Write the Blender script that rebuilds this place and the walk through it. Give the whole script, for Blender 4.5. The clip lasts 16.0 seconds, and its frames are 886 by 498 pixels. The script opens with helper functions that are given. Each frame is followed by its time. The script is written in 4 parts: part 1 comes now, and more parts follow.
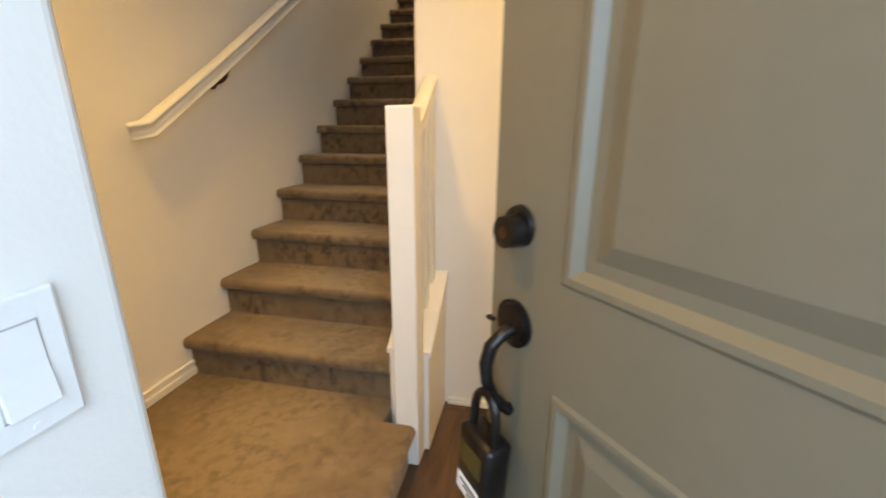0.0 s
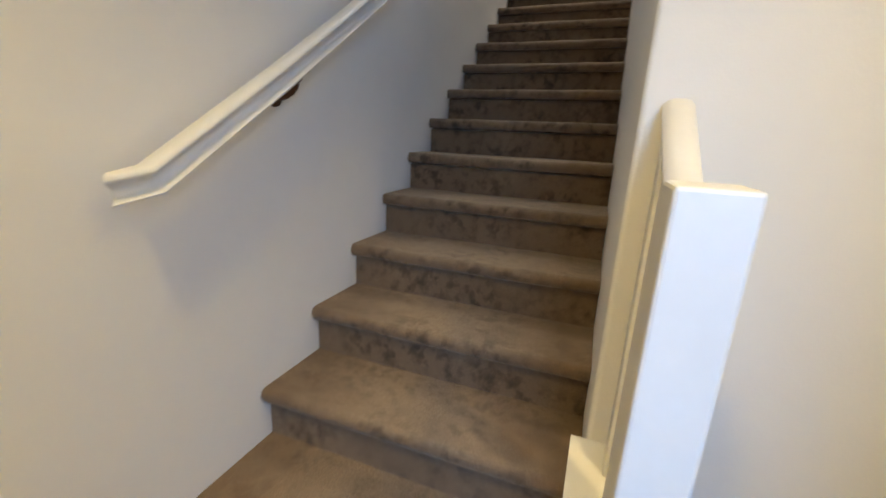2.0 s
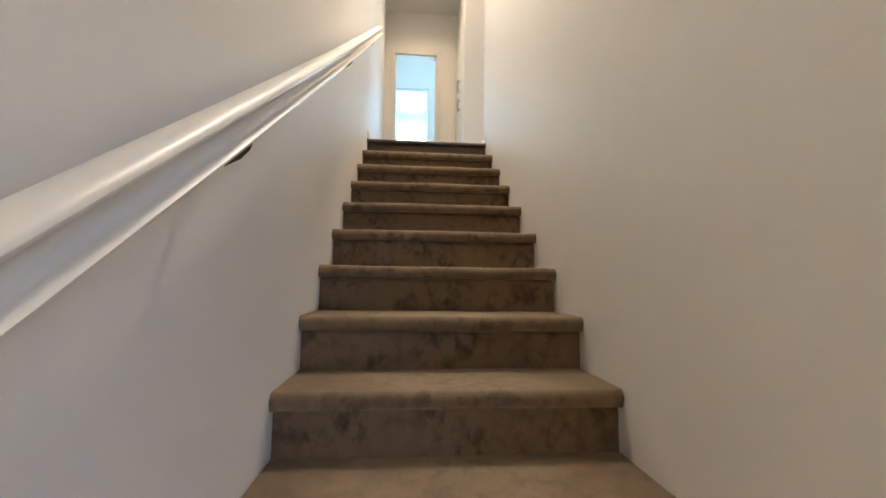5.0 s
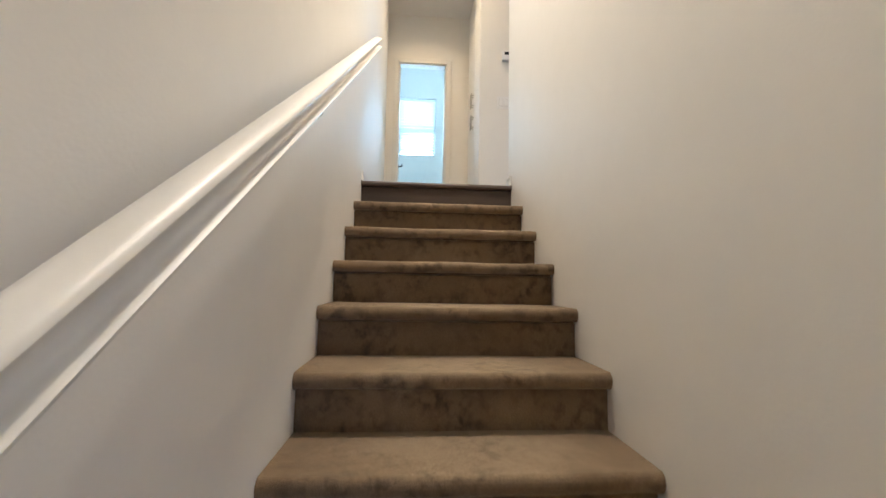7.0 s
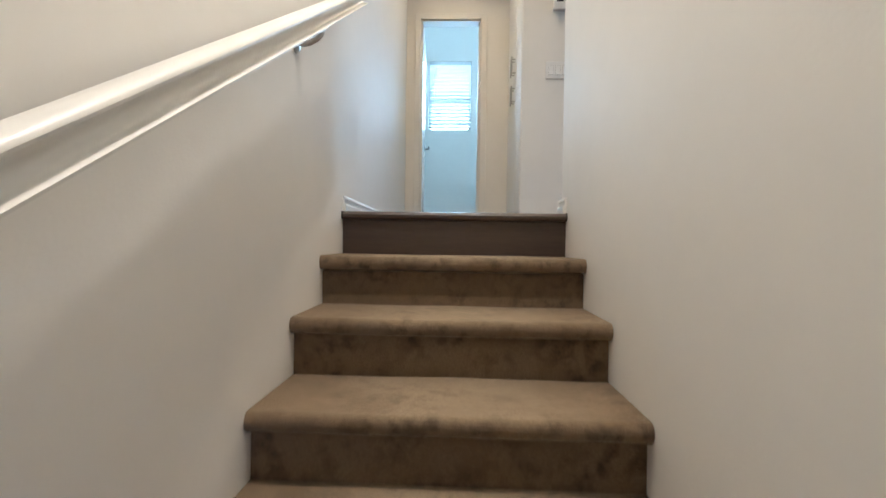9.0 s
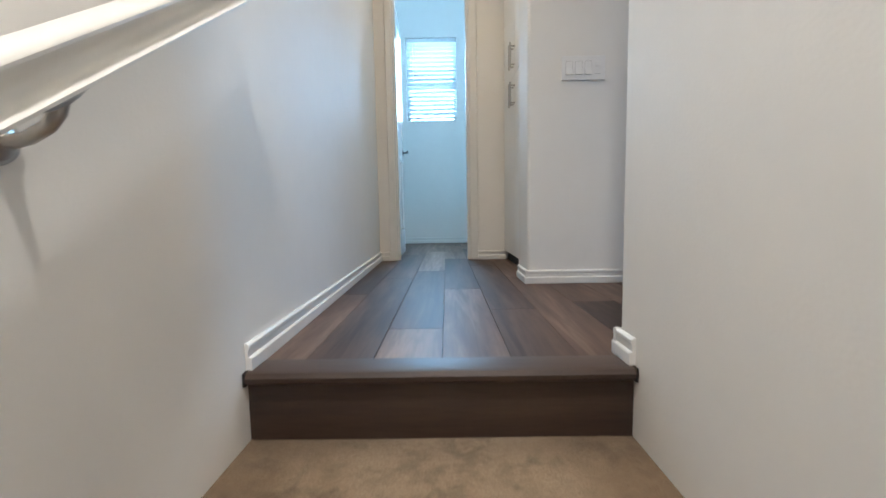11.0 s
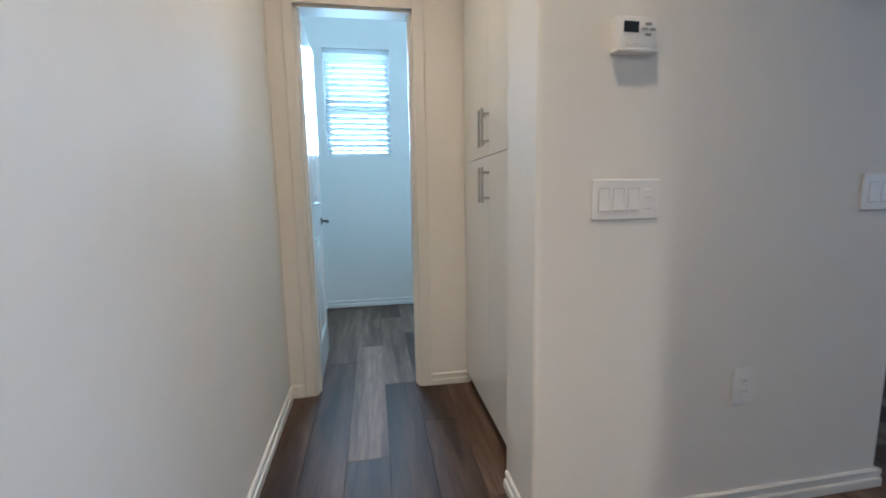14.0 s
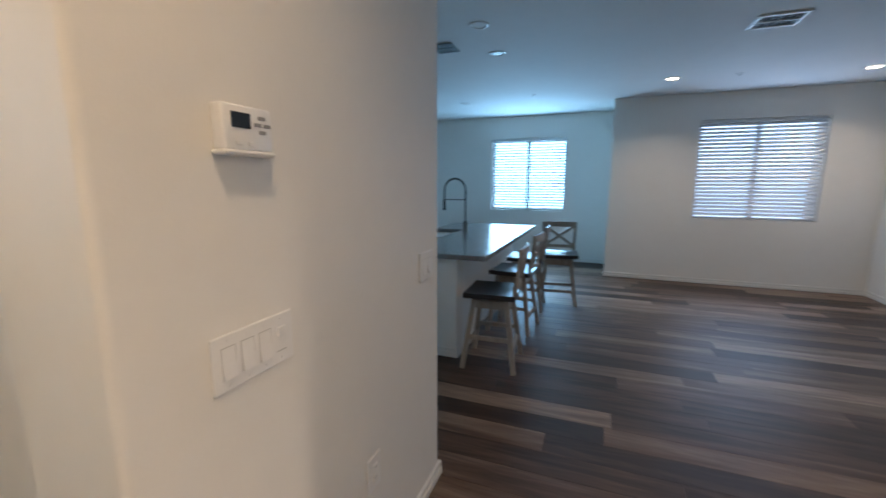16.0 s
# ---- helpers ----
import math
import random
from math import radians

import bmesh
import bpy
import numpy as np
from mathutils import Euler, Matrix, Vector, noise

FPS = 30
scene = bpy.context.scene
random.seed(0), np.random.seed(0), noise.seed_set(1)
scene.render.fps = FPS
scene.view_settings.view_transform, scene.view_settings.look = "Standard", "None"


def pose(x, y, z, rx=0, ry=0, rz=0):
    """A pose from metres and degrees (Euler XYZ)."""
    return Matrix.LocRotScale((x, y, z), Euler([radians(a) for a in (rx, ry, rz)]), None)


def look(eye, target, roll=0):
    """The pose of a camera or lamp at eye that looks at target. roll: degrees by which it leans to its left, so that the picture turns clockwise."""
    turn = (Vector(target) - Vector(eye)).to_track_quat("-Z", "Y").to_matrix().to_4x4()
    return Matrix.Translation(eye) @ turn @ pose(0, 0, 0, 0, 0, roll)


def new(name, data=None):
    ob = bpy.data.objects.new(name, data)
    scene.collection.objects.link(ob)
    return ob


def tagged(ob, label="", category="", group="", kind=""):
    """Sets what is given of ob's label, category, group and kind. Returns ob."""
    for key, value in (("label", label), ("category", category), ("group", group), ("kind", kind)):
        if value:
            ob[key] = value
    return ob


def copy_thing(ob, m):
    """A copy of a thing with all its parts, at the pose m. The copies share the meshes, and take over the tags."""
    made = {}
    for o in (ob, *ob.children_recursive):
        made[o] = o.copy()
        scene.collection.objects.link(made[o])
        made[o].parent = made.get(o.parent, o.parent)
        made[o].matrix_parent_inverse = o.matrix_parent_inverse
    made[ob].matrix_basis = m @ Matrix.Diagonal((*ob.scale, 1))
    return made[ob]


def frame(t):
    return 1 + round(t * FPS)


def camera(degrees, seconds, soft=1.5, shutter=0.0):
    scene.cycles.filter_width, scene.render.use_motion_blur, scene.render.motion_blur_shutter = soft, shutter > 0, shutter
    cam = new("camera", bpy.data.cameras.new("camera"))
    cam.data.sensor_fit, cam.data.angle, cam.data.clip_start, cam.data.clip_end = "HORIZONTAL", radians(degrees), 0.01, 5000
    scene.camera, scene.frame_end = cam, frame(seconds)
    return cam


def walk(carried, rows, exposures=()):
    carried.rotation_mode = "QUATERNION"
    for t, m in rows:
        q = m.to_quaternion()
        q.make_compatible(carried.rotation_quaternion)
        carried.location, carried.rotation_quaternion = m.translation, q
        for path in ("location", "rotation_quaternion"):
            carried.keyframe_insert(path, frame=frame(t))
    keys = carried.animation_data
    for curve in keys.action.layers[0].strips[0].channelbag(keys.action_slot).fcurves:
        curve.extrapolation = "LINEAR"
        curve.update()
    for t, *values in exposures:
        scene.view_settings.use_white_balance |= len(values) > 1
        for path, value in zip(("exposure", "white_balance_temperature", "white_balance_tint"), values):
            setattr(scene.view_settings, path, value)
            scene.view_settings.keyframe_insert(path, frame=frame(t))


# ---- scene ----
cam = camera(94.9, 16.0, soft=1.5, shutter=0.4)
PATH = [
    (0, (1.441, -1.349, 1.054), (1.037, 0.529, 0.499), 0.2),
    (0.3, (1.382, -1.218, 1.023), (0.747, 0.567, 0.381), -0.1),
    (0.5, (1.327, -1.118, 1.027), (0.569, 0.609, 0.362), 0.8),
    (0.7, (1.268, -1.029, 1.06), (0.401, 0.649, 0.401), 0.4),
    (1, (1.19, -0.961, 1.111), (0.229, 0.654, 0.424), 0.2),
    (1.5, (1.065, -0.8, 1.129), (0.137, 0.856, 0.5), 1.8),
    (2, (0.915, -0.643, 1.168), (0.253, 1.17, 0.644), 2.8),
    (2.5, (0.677, -0.535, 1.209), (0.429, 1.386, 0.711), 0.6),
    (3, (0.508, -0.427, 1.349), (0.433, 1.535, 0.97), 0.2),
    (3.5, (0.439, -0.143, 1.375), (0.527, 1.855, 1.321), 0.8),
    (4, (0.343, 0.183, 1.465), (0.535, 2.165, 1.646), 0.9),
    (6.5, (0.395, 1.158, 2.177), (0.507, 3.149, 2.328), 0.4),
    (7, (0.351, 1.333, 2.276), (0.490, 3.322, 2.440), 1.0),
    (7.5, (0.382, 1.530, 2.375), (0.470, 3.527, 2.447), 0.5),
    (8, (0.448, 1.737, 2.539), (0.456, 3.736, 2.572), 0.4),
    (8.5, (0.464, 1.957, 2.644), (0.470, 3.957, 2.638), 0.2),
    (9, (0.514, 2.154, 2.782), (0.436, 4.152, 2.753), 0.8),
    (11.5, (0.51, 3.115, 3.431), (0.496, 5.103, 3.212), -1.2),
    (12, (0.516, 3.279, 3.56), (0.478, 5.263, 3.316), -0.6),
    (12.5, (0.492, 3.458, 3.664), (0.552, 5.442, 3.426), -1.5),
    (13, (0.503, 3.635, 3.786), (0.662, 5.613, 3.53), -1.0),
    (13.5, (0.516, 3.811, 3.957), (0.666, 5.784, 3.666), -0.6),
    (14, (0.468, 3.976, 4.061), (0.794, 5.931, 3.795), -1.0),
    (14.5, (0.489, 4.097, 4.186), (1.148, 5.967, 3.918), -0.7),
    (15, (0.552, 4.279, 4.253), (1.672, 5.915, 3.998), 0.8),
    (15.5, (0.603, 4.357, 4.381), (2.162, 5.572, 4.077), 1.0),
    (16, (0.576, 4.428, 4.402), (2.42, 5.134, 4.083), 0.1),
]
EXPOSURES = [(0.0, 0.04, 9600, 10), (0.5, 0.10, 10600, 12), (1.0, 0.06, 8900, 10), (1.5, 0.02, 6900, 10), (2.0, 0.04, 5600, 6), (2.5, 0.10, 5900, 8), (3.0, 0.32, 6200, 10), (3.5, 0.48, 6500, 12),
             (4.0, 0.68, 6550, 11), (7.0, 0.67, 6250, 11), (9.0, 0.43, 5900, 10), (11.5, 0.28, 5500, 10), (12.5, 0.23, 5550, 10), (14.0, 0.13, 5800, 12), (15.0, 0.12, 6300, 14), (16.0, 0.18, 6900, 17)]
walk(cam, [(t, look(eye, target, roll)) for t, eye, target, roll in PATH], EXPOSURES)

# ---- plan (metres) ----
R, RUN, STEPS = 0.182, 0.262, 16        # rise, run, risers from the carpeted landing
F = R * STEPS                           # upper floor
LOW = -R                                # entry floor
CEIL = F + 2.77
CEIL_B = F + 3.30                       # the bedroom is taller
XR = 0.975                              # stair side of the right-hand stair wall
XR2 = 1.10                              # its far side
Y_WALL = 0.28                          # entry wall in which the stair wall starts
Y_LAND = 15 * RUN                       # riser of the upper floor
Y_END = 4.02                            # end of the stair wall upstairs
Y_SW = 5.13                            # wall with the switches
X_CORNER, X_SWEND = 0.945, 2.345
Y_DOOR = 6.31                          # wall with the inner door
Y_BACK = 8.22
X_LIV, X_KIT = 7.60, 8.70
Y_STEP = 4.30                          # where the living wall steps back to the kitchen wall
Y_SOUTH, Y_NORTH = 1.00, 8.4

TILT_B, TILT_K, TILT_L = 30, -32, -46   # slat angles of the blinds

# ---- sky, sun, lamps ----
world = bpy.data.worlds.new("sky")
scene.world = world
world.use_nodes = True
sky = world.node_tree.nodes.new("ShaderNodeTexSky")
sky.sky_type, sky.sun_disc = "NISHITA", False
sky.sun_elevation, sky.sun_rotation = radians(50), radians(-90)
world.node_tree.links.new(sky.outputs[0], world.node_tree.nodes["Background"].inputs[0])
world.node_tree.nodes["Background"].inputs[1].default_value = 0.15

sun_data = bpy.data.lights.new("sun", "SUN")
sun_data.energy, sun_data.angle, sun_data.color = 2.5, radians(0.5), (1, 0.95, 0.88)
sun_lamp = new("sun", sun_data)
sun_lamp.matrix_world = look((-6, 0, 8), (0, 0, 0.85))


def area_lamp(name, eye, target, sx, sy, power, colour, shape="RECTANGLE"):
    d = bpy.data.lights.new(name, "AREA")
    d.shape, d.size, d.size_y, d.energy, d.color = shape, sx, sy, power, colour
    if shape == "DISK":                  # recessed cans throw a bounded beam
        d.spread = radians(132)
    ob = new(name, d)
    ob.matrix_world = look(eye, target)
    return ob


WARM = (1.0, 0.675, 0.23)
SOFTW = (1.0, 0.88, 0.72)
LANDW = (1.0, 0.75, 0.46)
DAY = (0.25, 0.61, 1.0)
DAY_LIV = (0.36, 0.62, 1.0)
DAY_BED = (0.44, 0.75, 1.0)
PORCH = (0.34, 0.57, 1.0)
area_lamp("entry_light", (0.62, -1.02, 2.50), (0.62, -1.02, 0), 0.13, 0.13, 17, WARM, "DISK")
area_lamp("entry_light", (1.95, -0.42, 2.50), (1.95, -0.42, 0), 0.14, 0.14, 17, WARM, "DISK")
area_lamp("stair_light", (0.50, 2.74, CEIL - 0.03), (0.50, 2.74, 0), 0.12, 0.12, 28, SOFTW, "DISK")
area_lamp("hall_light", (0.45, 5.60, CEIL - 0.03), (0.45, 5.60, 0), 0.13, 0.13, 4.6, LANDW, "DISK")
area_lamp("landing_light", (0.76, 4.58, CEIL - 0.03), (0.76, 4.58, 0), 0.13, 0.13, 6.0, LANDW, "DISK")
area_lamp("living_light", (6.51, 3.68, CEIL - 0.03), (6.51, 3.68, 0), 0.13, 0.13, 7.5, SOFTW, "DISK")
# added lamp, out of view, that warms the floor near the switch wall
area_lamp("living_light", (2.95, 3.25, CEIL - 0.03), (2.95, 3.25, 0), 0.13, 0.13, 9, LANDW, "DISK")
area_lamp("living_light", (6.72, 1.68, CEIL - 0.03), (6.72, 1.68, 0), 0.13, 0.13, 6.5, SOFTW, "DISK")
area_lamp("door_daylight", (2.10, -2.55, 1.65), (1.00, 0.1, 0.8), 2.6, 1.8, 165, PORCH)
for name, eye, target, sx, sy, inside, outside in (
        ("living_daylight", (X_LIV, 2.39, 4.59), (0, 2.39, 4.4), 1.45, 1.38, 20, 22),
        ("kitchen_daylight", (X_KIT, 5.78, 4.56), (0, 5.78, 4.4), 1.40, 1.34, 70, 50),
        ("bedroom_daylight", (0.35, Y_BACK, 4.96), (0.35, 0, 4.7), 0.60, 0.98, 42, 36)):
    way = (Vector(eye) - Vector(target)).normalized()
    tone = {"living_daylight": DAY_LIV, "kitchen_daylight": DAY}.get(name, DAY_BED)
    area_lamp(name, Vector(eye) - way * 0.03, target, sx, sy, inside, tone)
    area_lamp(name, Vector(eye) + way * 0.34, target, sx, sy, outside, tone)


# ---- materials ----
def material(name, colour, rough=0.6, metal=0.0, second=None, scale=4.0, bump=0.0, bump_scale=60.0, amount=0.5,
             stretch=(1, 1, 1), emit=0.0, sheen=0.0, coat=0.0, spread=(0.55, 0.90)):
    """A Principled material: two colours mixed by noise at two scales, with a fine relief."""
    m = bpy.data.materials.new(name)
    m.use_nodes = True
    n, l = m.node_tree.nodes, m.node_tree.links
    b = n["Principled BSDF"]
    b.inputs["Base Color"].default_value = (*colour, 1)
    b.inputs["Roughness"].default_value, b.inputs["Metallic"].default_value = rough, metal
    b.inputs["Sheen Weight"].default_value, b.inputs["Coat Weight"].default_value = sheen, coat
    if emit:
        b.inputs["Emission Color"].default_value, b.inputs["Emission Strength"].default_value = (*colour, 1), emit
    tc, mp = n.new("ShaderNodeTexCoord"), n.new("ShaderNodeMapping")
    mp.inputs["Scale"].default_value = stretch
    l.new(tc.outputs["Object"], mp.inputs["Vector"])
    if second:
        big, small, mix, add = n.new("ShaderNodeTexNoise"), n.new("ShaderNodeTexNoise"), n.new("ShaderNodeMix"), n.new("ShaderNodeMath")
        big.inputs["Scale"].default_value, big.inputs["Detail"].default_value = scale, 4
        small.inputs["Scale"].default_value, small.inputs["Detail"].default_value = scale * 9, 3
        for t in (big, small):
            l.new(mp.outputs[0], t.inputs["Vector"])
        add.operation, mix.data_type = "MULTIPLY_ADD", "RGBA"
        l.new(small.outputs["Fac"], add.inputs[0])
        add.inputs[1].default_value = 0.45
        l.new(big.outputs["Fac"], add.inputs[2])
        ramp = n.new("ShaderNodeMapRange")
        ramp.inputs["From Min"].default_value, ramp.inputs["From Max"].default_value = spread
        ramp.inputs["To Max"].default_value = amount * 2
        l.new(add.outputs[0], ramp.inputs["Value"])
        l.new(ramp.outputs[0], mix.inputs["Factor"])
        mix.inputs["A"].default_value, mix.inputs["B"].default_value = (*colour, 1), (*second, 1)
        l.new(mix.outputs["Result"], b.inputs["Base Color"])
    if bump:
        t, bp = n.new("ShaderNodeTexNoise"), n.new("ShaderNodeBump")
        t.inputs["Scale"].default_value, t.inputs["Detail"].default_value = bump_scale, 3
        bp.inputs["Strength"].default_value, bp.inputs["Distance"].default_value = bump, 0.004
        l.new(mp.outputs[0], t.inputs["Vector"])
        l.new(t.outputs["Fac"], bp.inputs["Height"])
        l.new(bp.outputs[0], b.inputs["Normal"])
    return m


M_WALL = material("wall_paint", (0.785, 0.76, 0.715), 0.62, second=(0.76, 0.735, 0.69), scale=1.3, bump=0.11, bump_scale=130)
M_CEIL = material("ceiling_paint", (0.77, 0.76, 0.74), 0.8, second=(0.74, 0.73, 0.71), scale=1.1, bump=0.15, bump_scale=120)
M_TRIM = material("trim_paint", (0.74, 0.72, 0.68), 0.40, second=(0.71, 0.69, 0.65), scale=5, bump=0.05, bump_scale=40)


def carpet_material():
    """Cut-pile carpet: irregular dark patches, stronger on upright faces, a paler walked-on middle and a fine pile."""
    m = bpy.data.materials.new("brown_carpet")
    m.use_nodes = True
    n, l = m.node_tree.nodes, m.node_tree.links
    b = n["Principled BSDF"]
    b.inputs["Roughness"].default_value, b.inputs["Sheen Weight"].default_value = 0.95, 0.25
    b.inputs["Sheen Tint"].default_value = (0.9, 0.78, 0.6, 1)
    tc = n.new("ShaderNodeTexCoord")

    def field(scale, detail, rough, lo, hi, to0, to1, stretch, distort=0.0):
        mp, t, r = n.new("ShaderNodeMapping"), n.new("ShaderNodeTexNoise"), n.new("ShaderNodeMapRange")
        mp.inputs["Scale"].default_value = stretch
        l.new(tc.outputs["Object"], mp.inputs["Vector"])
        l.new(mp.outputs[0], t.inputs["Vector"])
        t.inputs["Scale"].default_value, t.inputs["Detail"].default_value = scale, detail
        t.inputs["Roughness"].default_value, t.inputs["Distortion"].default_value = rough, distort
        for k, v in (("From Min", lo), ("From Max", hi), ("To Min", to0), ("To Max", to1)):
            r.inputs[k].default_value = v
        l.new(t.outputs["Fac"], r.inputs["Value"])
        return t, r

    def mixed(a, fac, second):
        x = n.new("ShaderNodeMix")
        x.data_type = "RGBA"
        x.inputs["B"].default_value = (*second, 1)
        l.new(fac, x.inputs["Factor"])
        if isinstance(a, tuple):
            x.inputs["A"].default_value = (*a, 1)
        else:
            l.new(a, x.inputs["A"])
        return x.outputs["Result"]

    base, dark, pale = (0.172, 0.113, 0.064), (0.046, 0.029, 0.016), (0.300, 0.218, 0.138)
    _, worn = field(3.2, 3, 0.5, 0.50, 0.72, 0.0, 0.35, (1, 1.6, 1))
    _, patch = field(24, 3, 0.55, 0.45, 0.65, 0.0, 1.0, (1, 1, 0.8), 0.15)
    _, area = field(5.0, 3, 0.5, 0.38, 0.60, 0.15, 1.0, (1, 1, 1.4))
    rag, _ = field(7.0, 4, 0.6, 0.3, 0.7, 0.0, 1.0, (1, 1, 1))
    pile, fuzz = field(190, 3, 0.7, 0.36, 0.66, 0.0, 0.45, (1, 1, 1))
    blot = n.new("ShaderNodeMath")
    blot.operation = "MULTIPLY"
    l.new(patch.outputs[0], blot.inputs[0])
    l.new(area.outputs[0], blot.inputs[1])
    # dark patches at full strength on upright faces, half on upward ones
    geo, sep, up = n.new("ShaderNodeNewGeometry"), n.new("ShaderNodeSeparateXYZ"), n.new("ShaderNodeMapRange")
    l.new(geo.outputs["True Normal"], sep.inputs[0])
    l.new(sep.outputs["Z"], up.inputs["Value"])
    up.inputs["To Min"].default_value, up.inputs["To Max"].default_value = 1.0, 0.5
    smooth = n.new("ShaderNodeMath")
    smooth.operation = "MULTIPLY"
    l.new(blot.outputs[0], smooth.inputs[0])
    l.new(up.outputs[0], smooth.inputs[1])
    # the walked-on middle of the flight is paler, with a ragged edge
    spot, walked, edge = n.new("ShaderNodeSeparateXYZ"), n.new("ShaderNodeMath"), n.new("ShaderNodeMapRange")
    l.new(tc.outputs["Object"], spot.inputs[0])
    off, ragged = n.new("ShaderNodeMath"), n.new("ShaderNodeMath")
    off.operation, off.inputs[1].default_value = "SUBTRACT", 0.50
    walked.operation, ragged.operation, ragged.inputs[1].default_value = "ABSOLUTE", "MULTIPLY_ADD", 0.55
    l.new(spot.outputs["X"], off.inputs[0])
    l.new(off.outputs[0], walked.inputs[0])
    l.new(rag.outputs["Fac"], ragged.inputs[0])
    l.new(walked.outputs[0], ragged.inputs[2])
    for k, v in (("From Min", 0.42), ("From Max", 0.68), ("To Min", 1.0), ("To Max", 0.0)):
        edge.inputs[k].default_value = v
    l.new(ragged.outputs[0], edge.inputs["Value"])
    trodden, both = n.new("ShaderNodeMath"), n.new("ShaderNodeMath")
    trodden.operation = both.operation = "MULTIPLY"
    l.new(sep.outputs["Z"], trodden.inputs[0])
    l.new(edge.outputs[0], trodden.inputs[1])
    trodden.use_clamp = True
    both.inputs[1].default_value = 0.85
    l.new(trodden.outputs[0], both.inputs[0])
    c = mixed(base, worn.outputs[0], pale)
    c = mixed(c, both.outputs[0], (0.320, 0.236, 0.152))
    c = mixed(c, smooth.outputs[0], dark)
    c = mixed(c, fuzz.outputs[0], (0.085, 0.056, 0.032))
    l.new(c, b.inputs["Base Color"])
    bp = n.new("ShaderNodeBump")
    bp.inputs["Strength"].default_value, bp.inputs["Distance"].default_value = 0.9, 0.004
    l.new(pile.outputs["Fac"], bp.inputs["Height"])
    l.new(bp.outputs[0], b.inputs["Normal"])
    return m


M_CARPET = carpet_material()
M_NOSE = material("dark_vinyl", (0.060, 0.036, 0.024), 0.45, second=(0.035, 0.021, 0.015), scale=6, stretch=(0.25, 3, 3), bump=0.1, bump_scale=60)
M_DOORP = material("olive_grey_door_paint", (0.152, 0.127, 0.086), 0.5, second=(0.141, 0.118, 0.080), scale=4, bump=0.06, bump_scale=90)
M_BLACK = material("black_bronze", (0.012, 0.010, 0.010), 0.28, metal=0.6, second=(0.022, 0.018, 0.016), scale=30)
M_STEEL = material("brushed_steel", (0.48, 0.46, 0.43), 0.30, metal=1.0, second=(0.40, 0.38, 0.36), scale=40, stretch=(1, 1, 0.1))
M_PLASTIC = material("white_plastic", (0.80, 0.79, 0.77), 0.35, second=(0.77, 0.76, 0.74), scale=20)
M_GLOSS = material("white_gloss_paint", (0.74, 0.73, 0.71), 0.17, second=(0.72, 0.71, 0.69), scale=4, bump=0.02, bump_scale=25)
M_DARK = material("dark_gap", (0.012, 0.011, 0.010), 0.8)
M_CAB = material("white_cabinet", (0.78, 0.77, 0.74), 0.30, second=(0.75, 0.74, 0.71), scale=2, bump=0.03, bump_scale=30)
M_NICKEL = material("dark_nickel", (0.16, 0.145, 0.13), 0.35, metal=0.9, second=(0.12, 0.11, 0.10), scale=30)
M_BRONZE = material("bronze_bracket", (0.10, 0.055, 0.035), 0.35, metal=0.9)
M_GROUND = material("concrete_ground", (0.32, 0.31, 0.29), 0.9, second=(0.24, 0.235, 0.22), scale=0.6, bump=0.3, bump_scale=30)
M_STUCCO = material("stucco", (0.62, 0.58, 0.50), 0.9, second=(0.56, 0.52, 0.45), scale=2, bump=0.6, bump_scale=80)


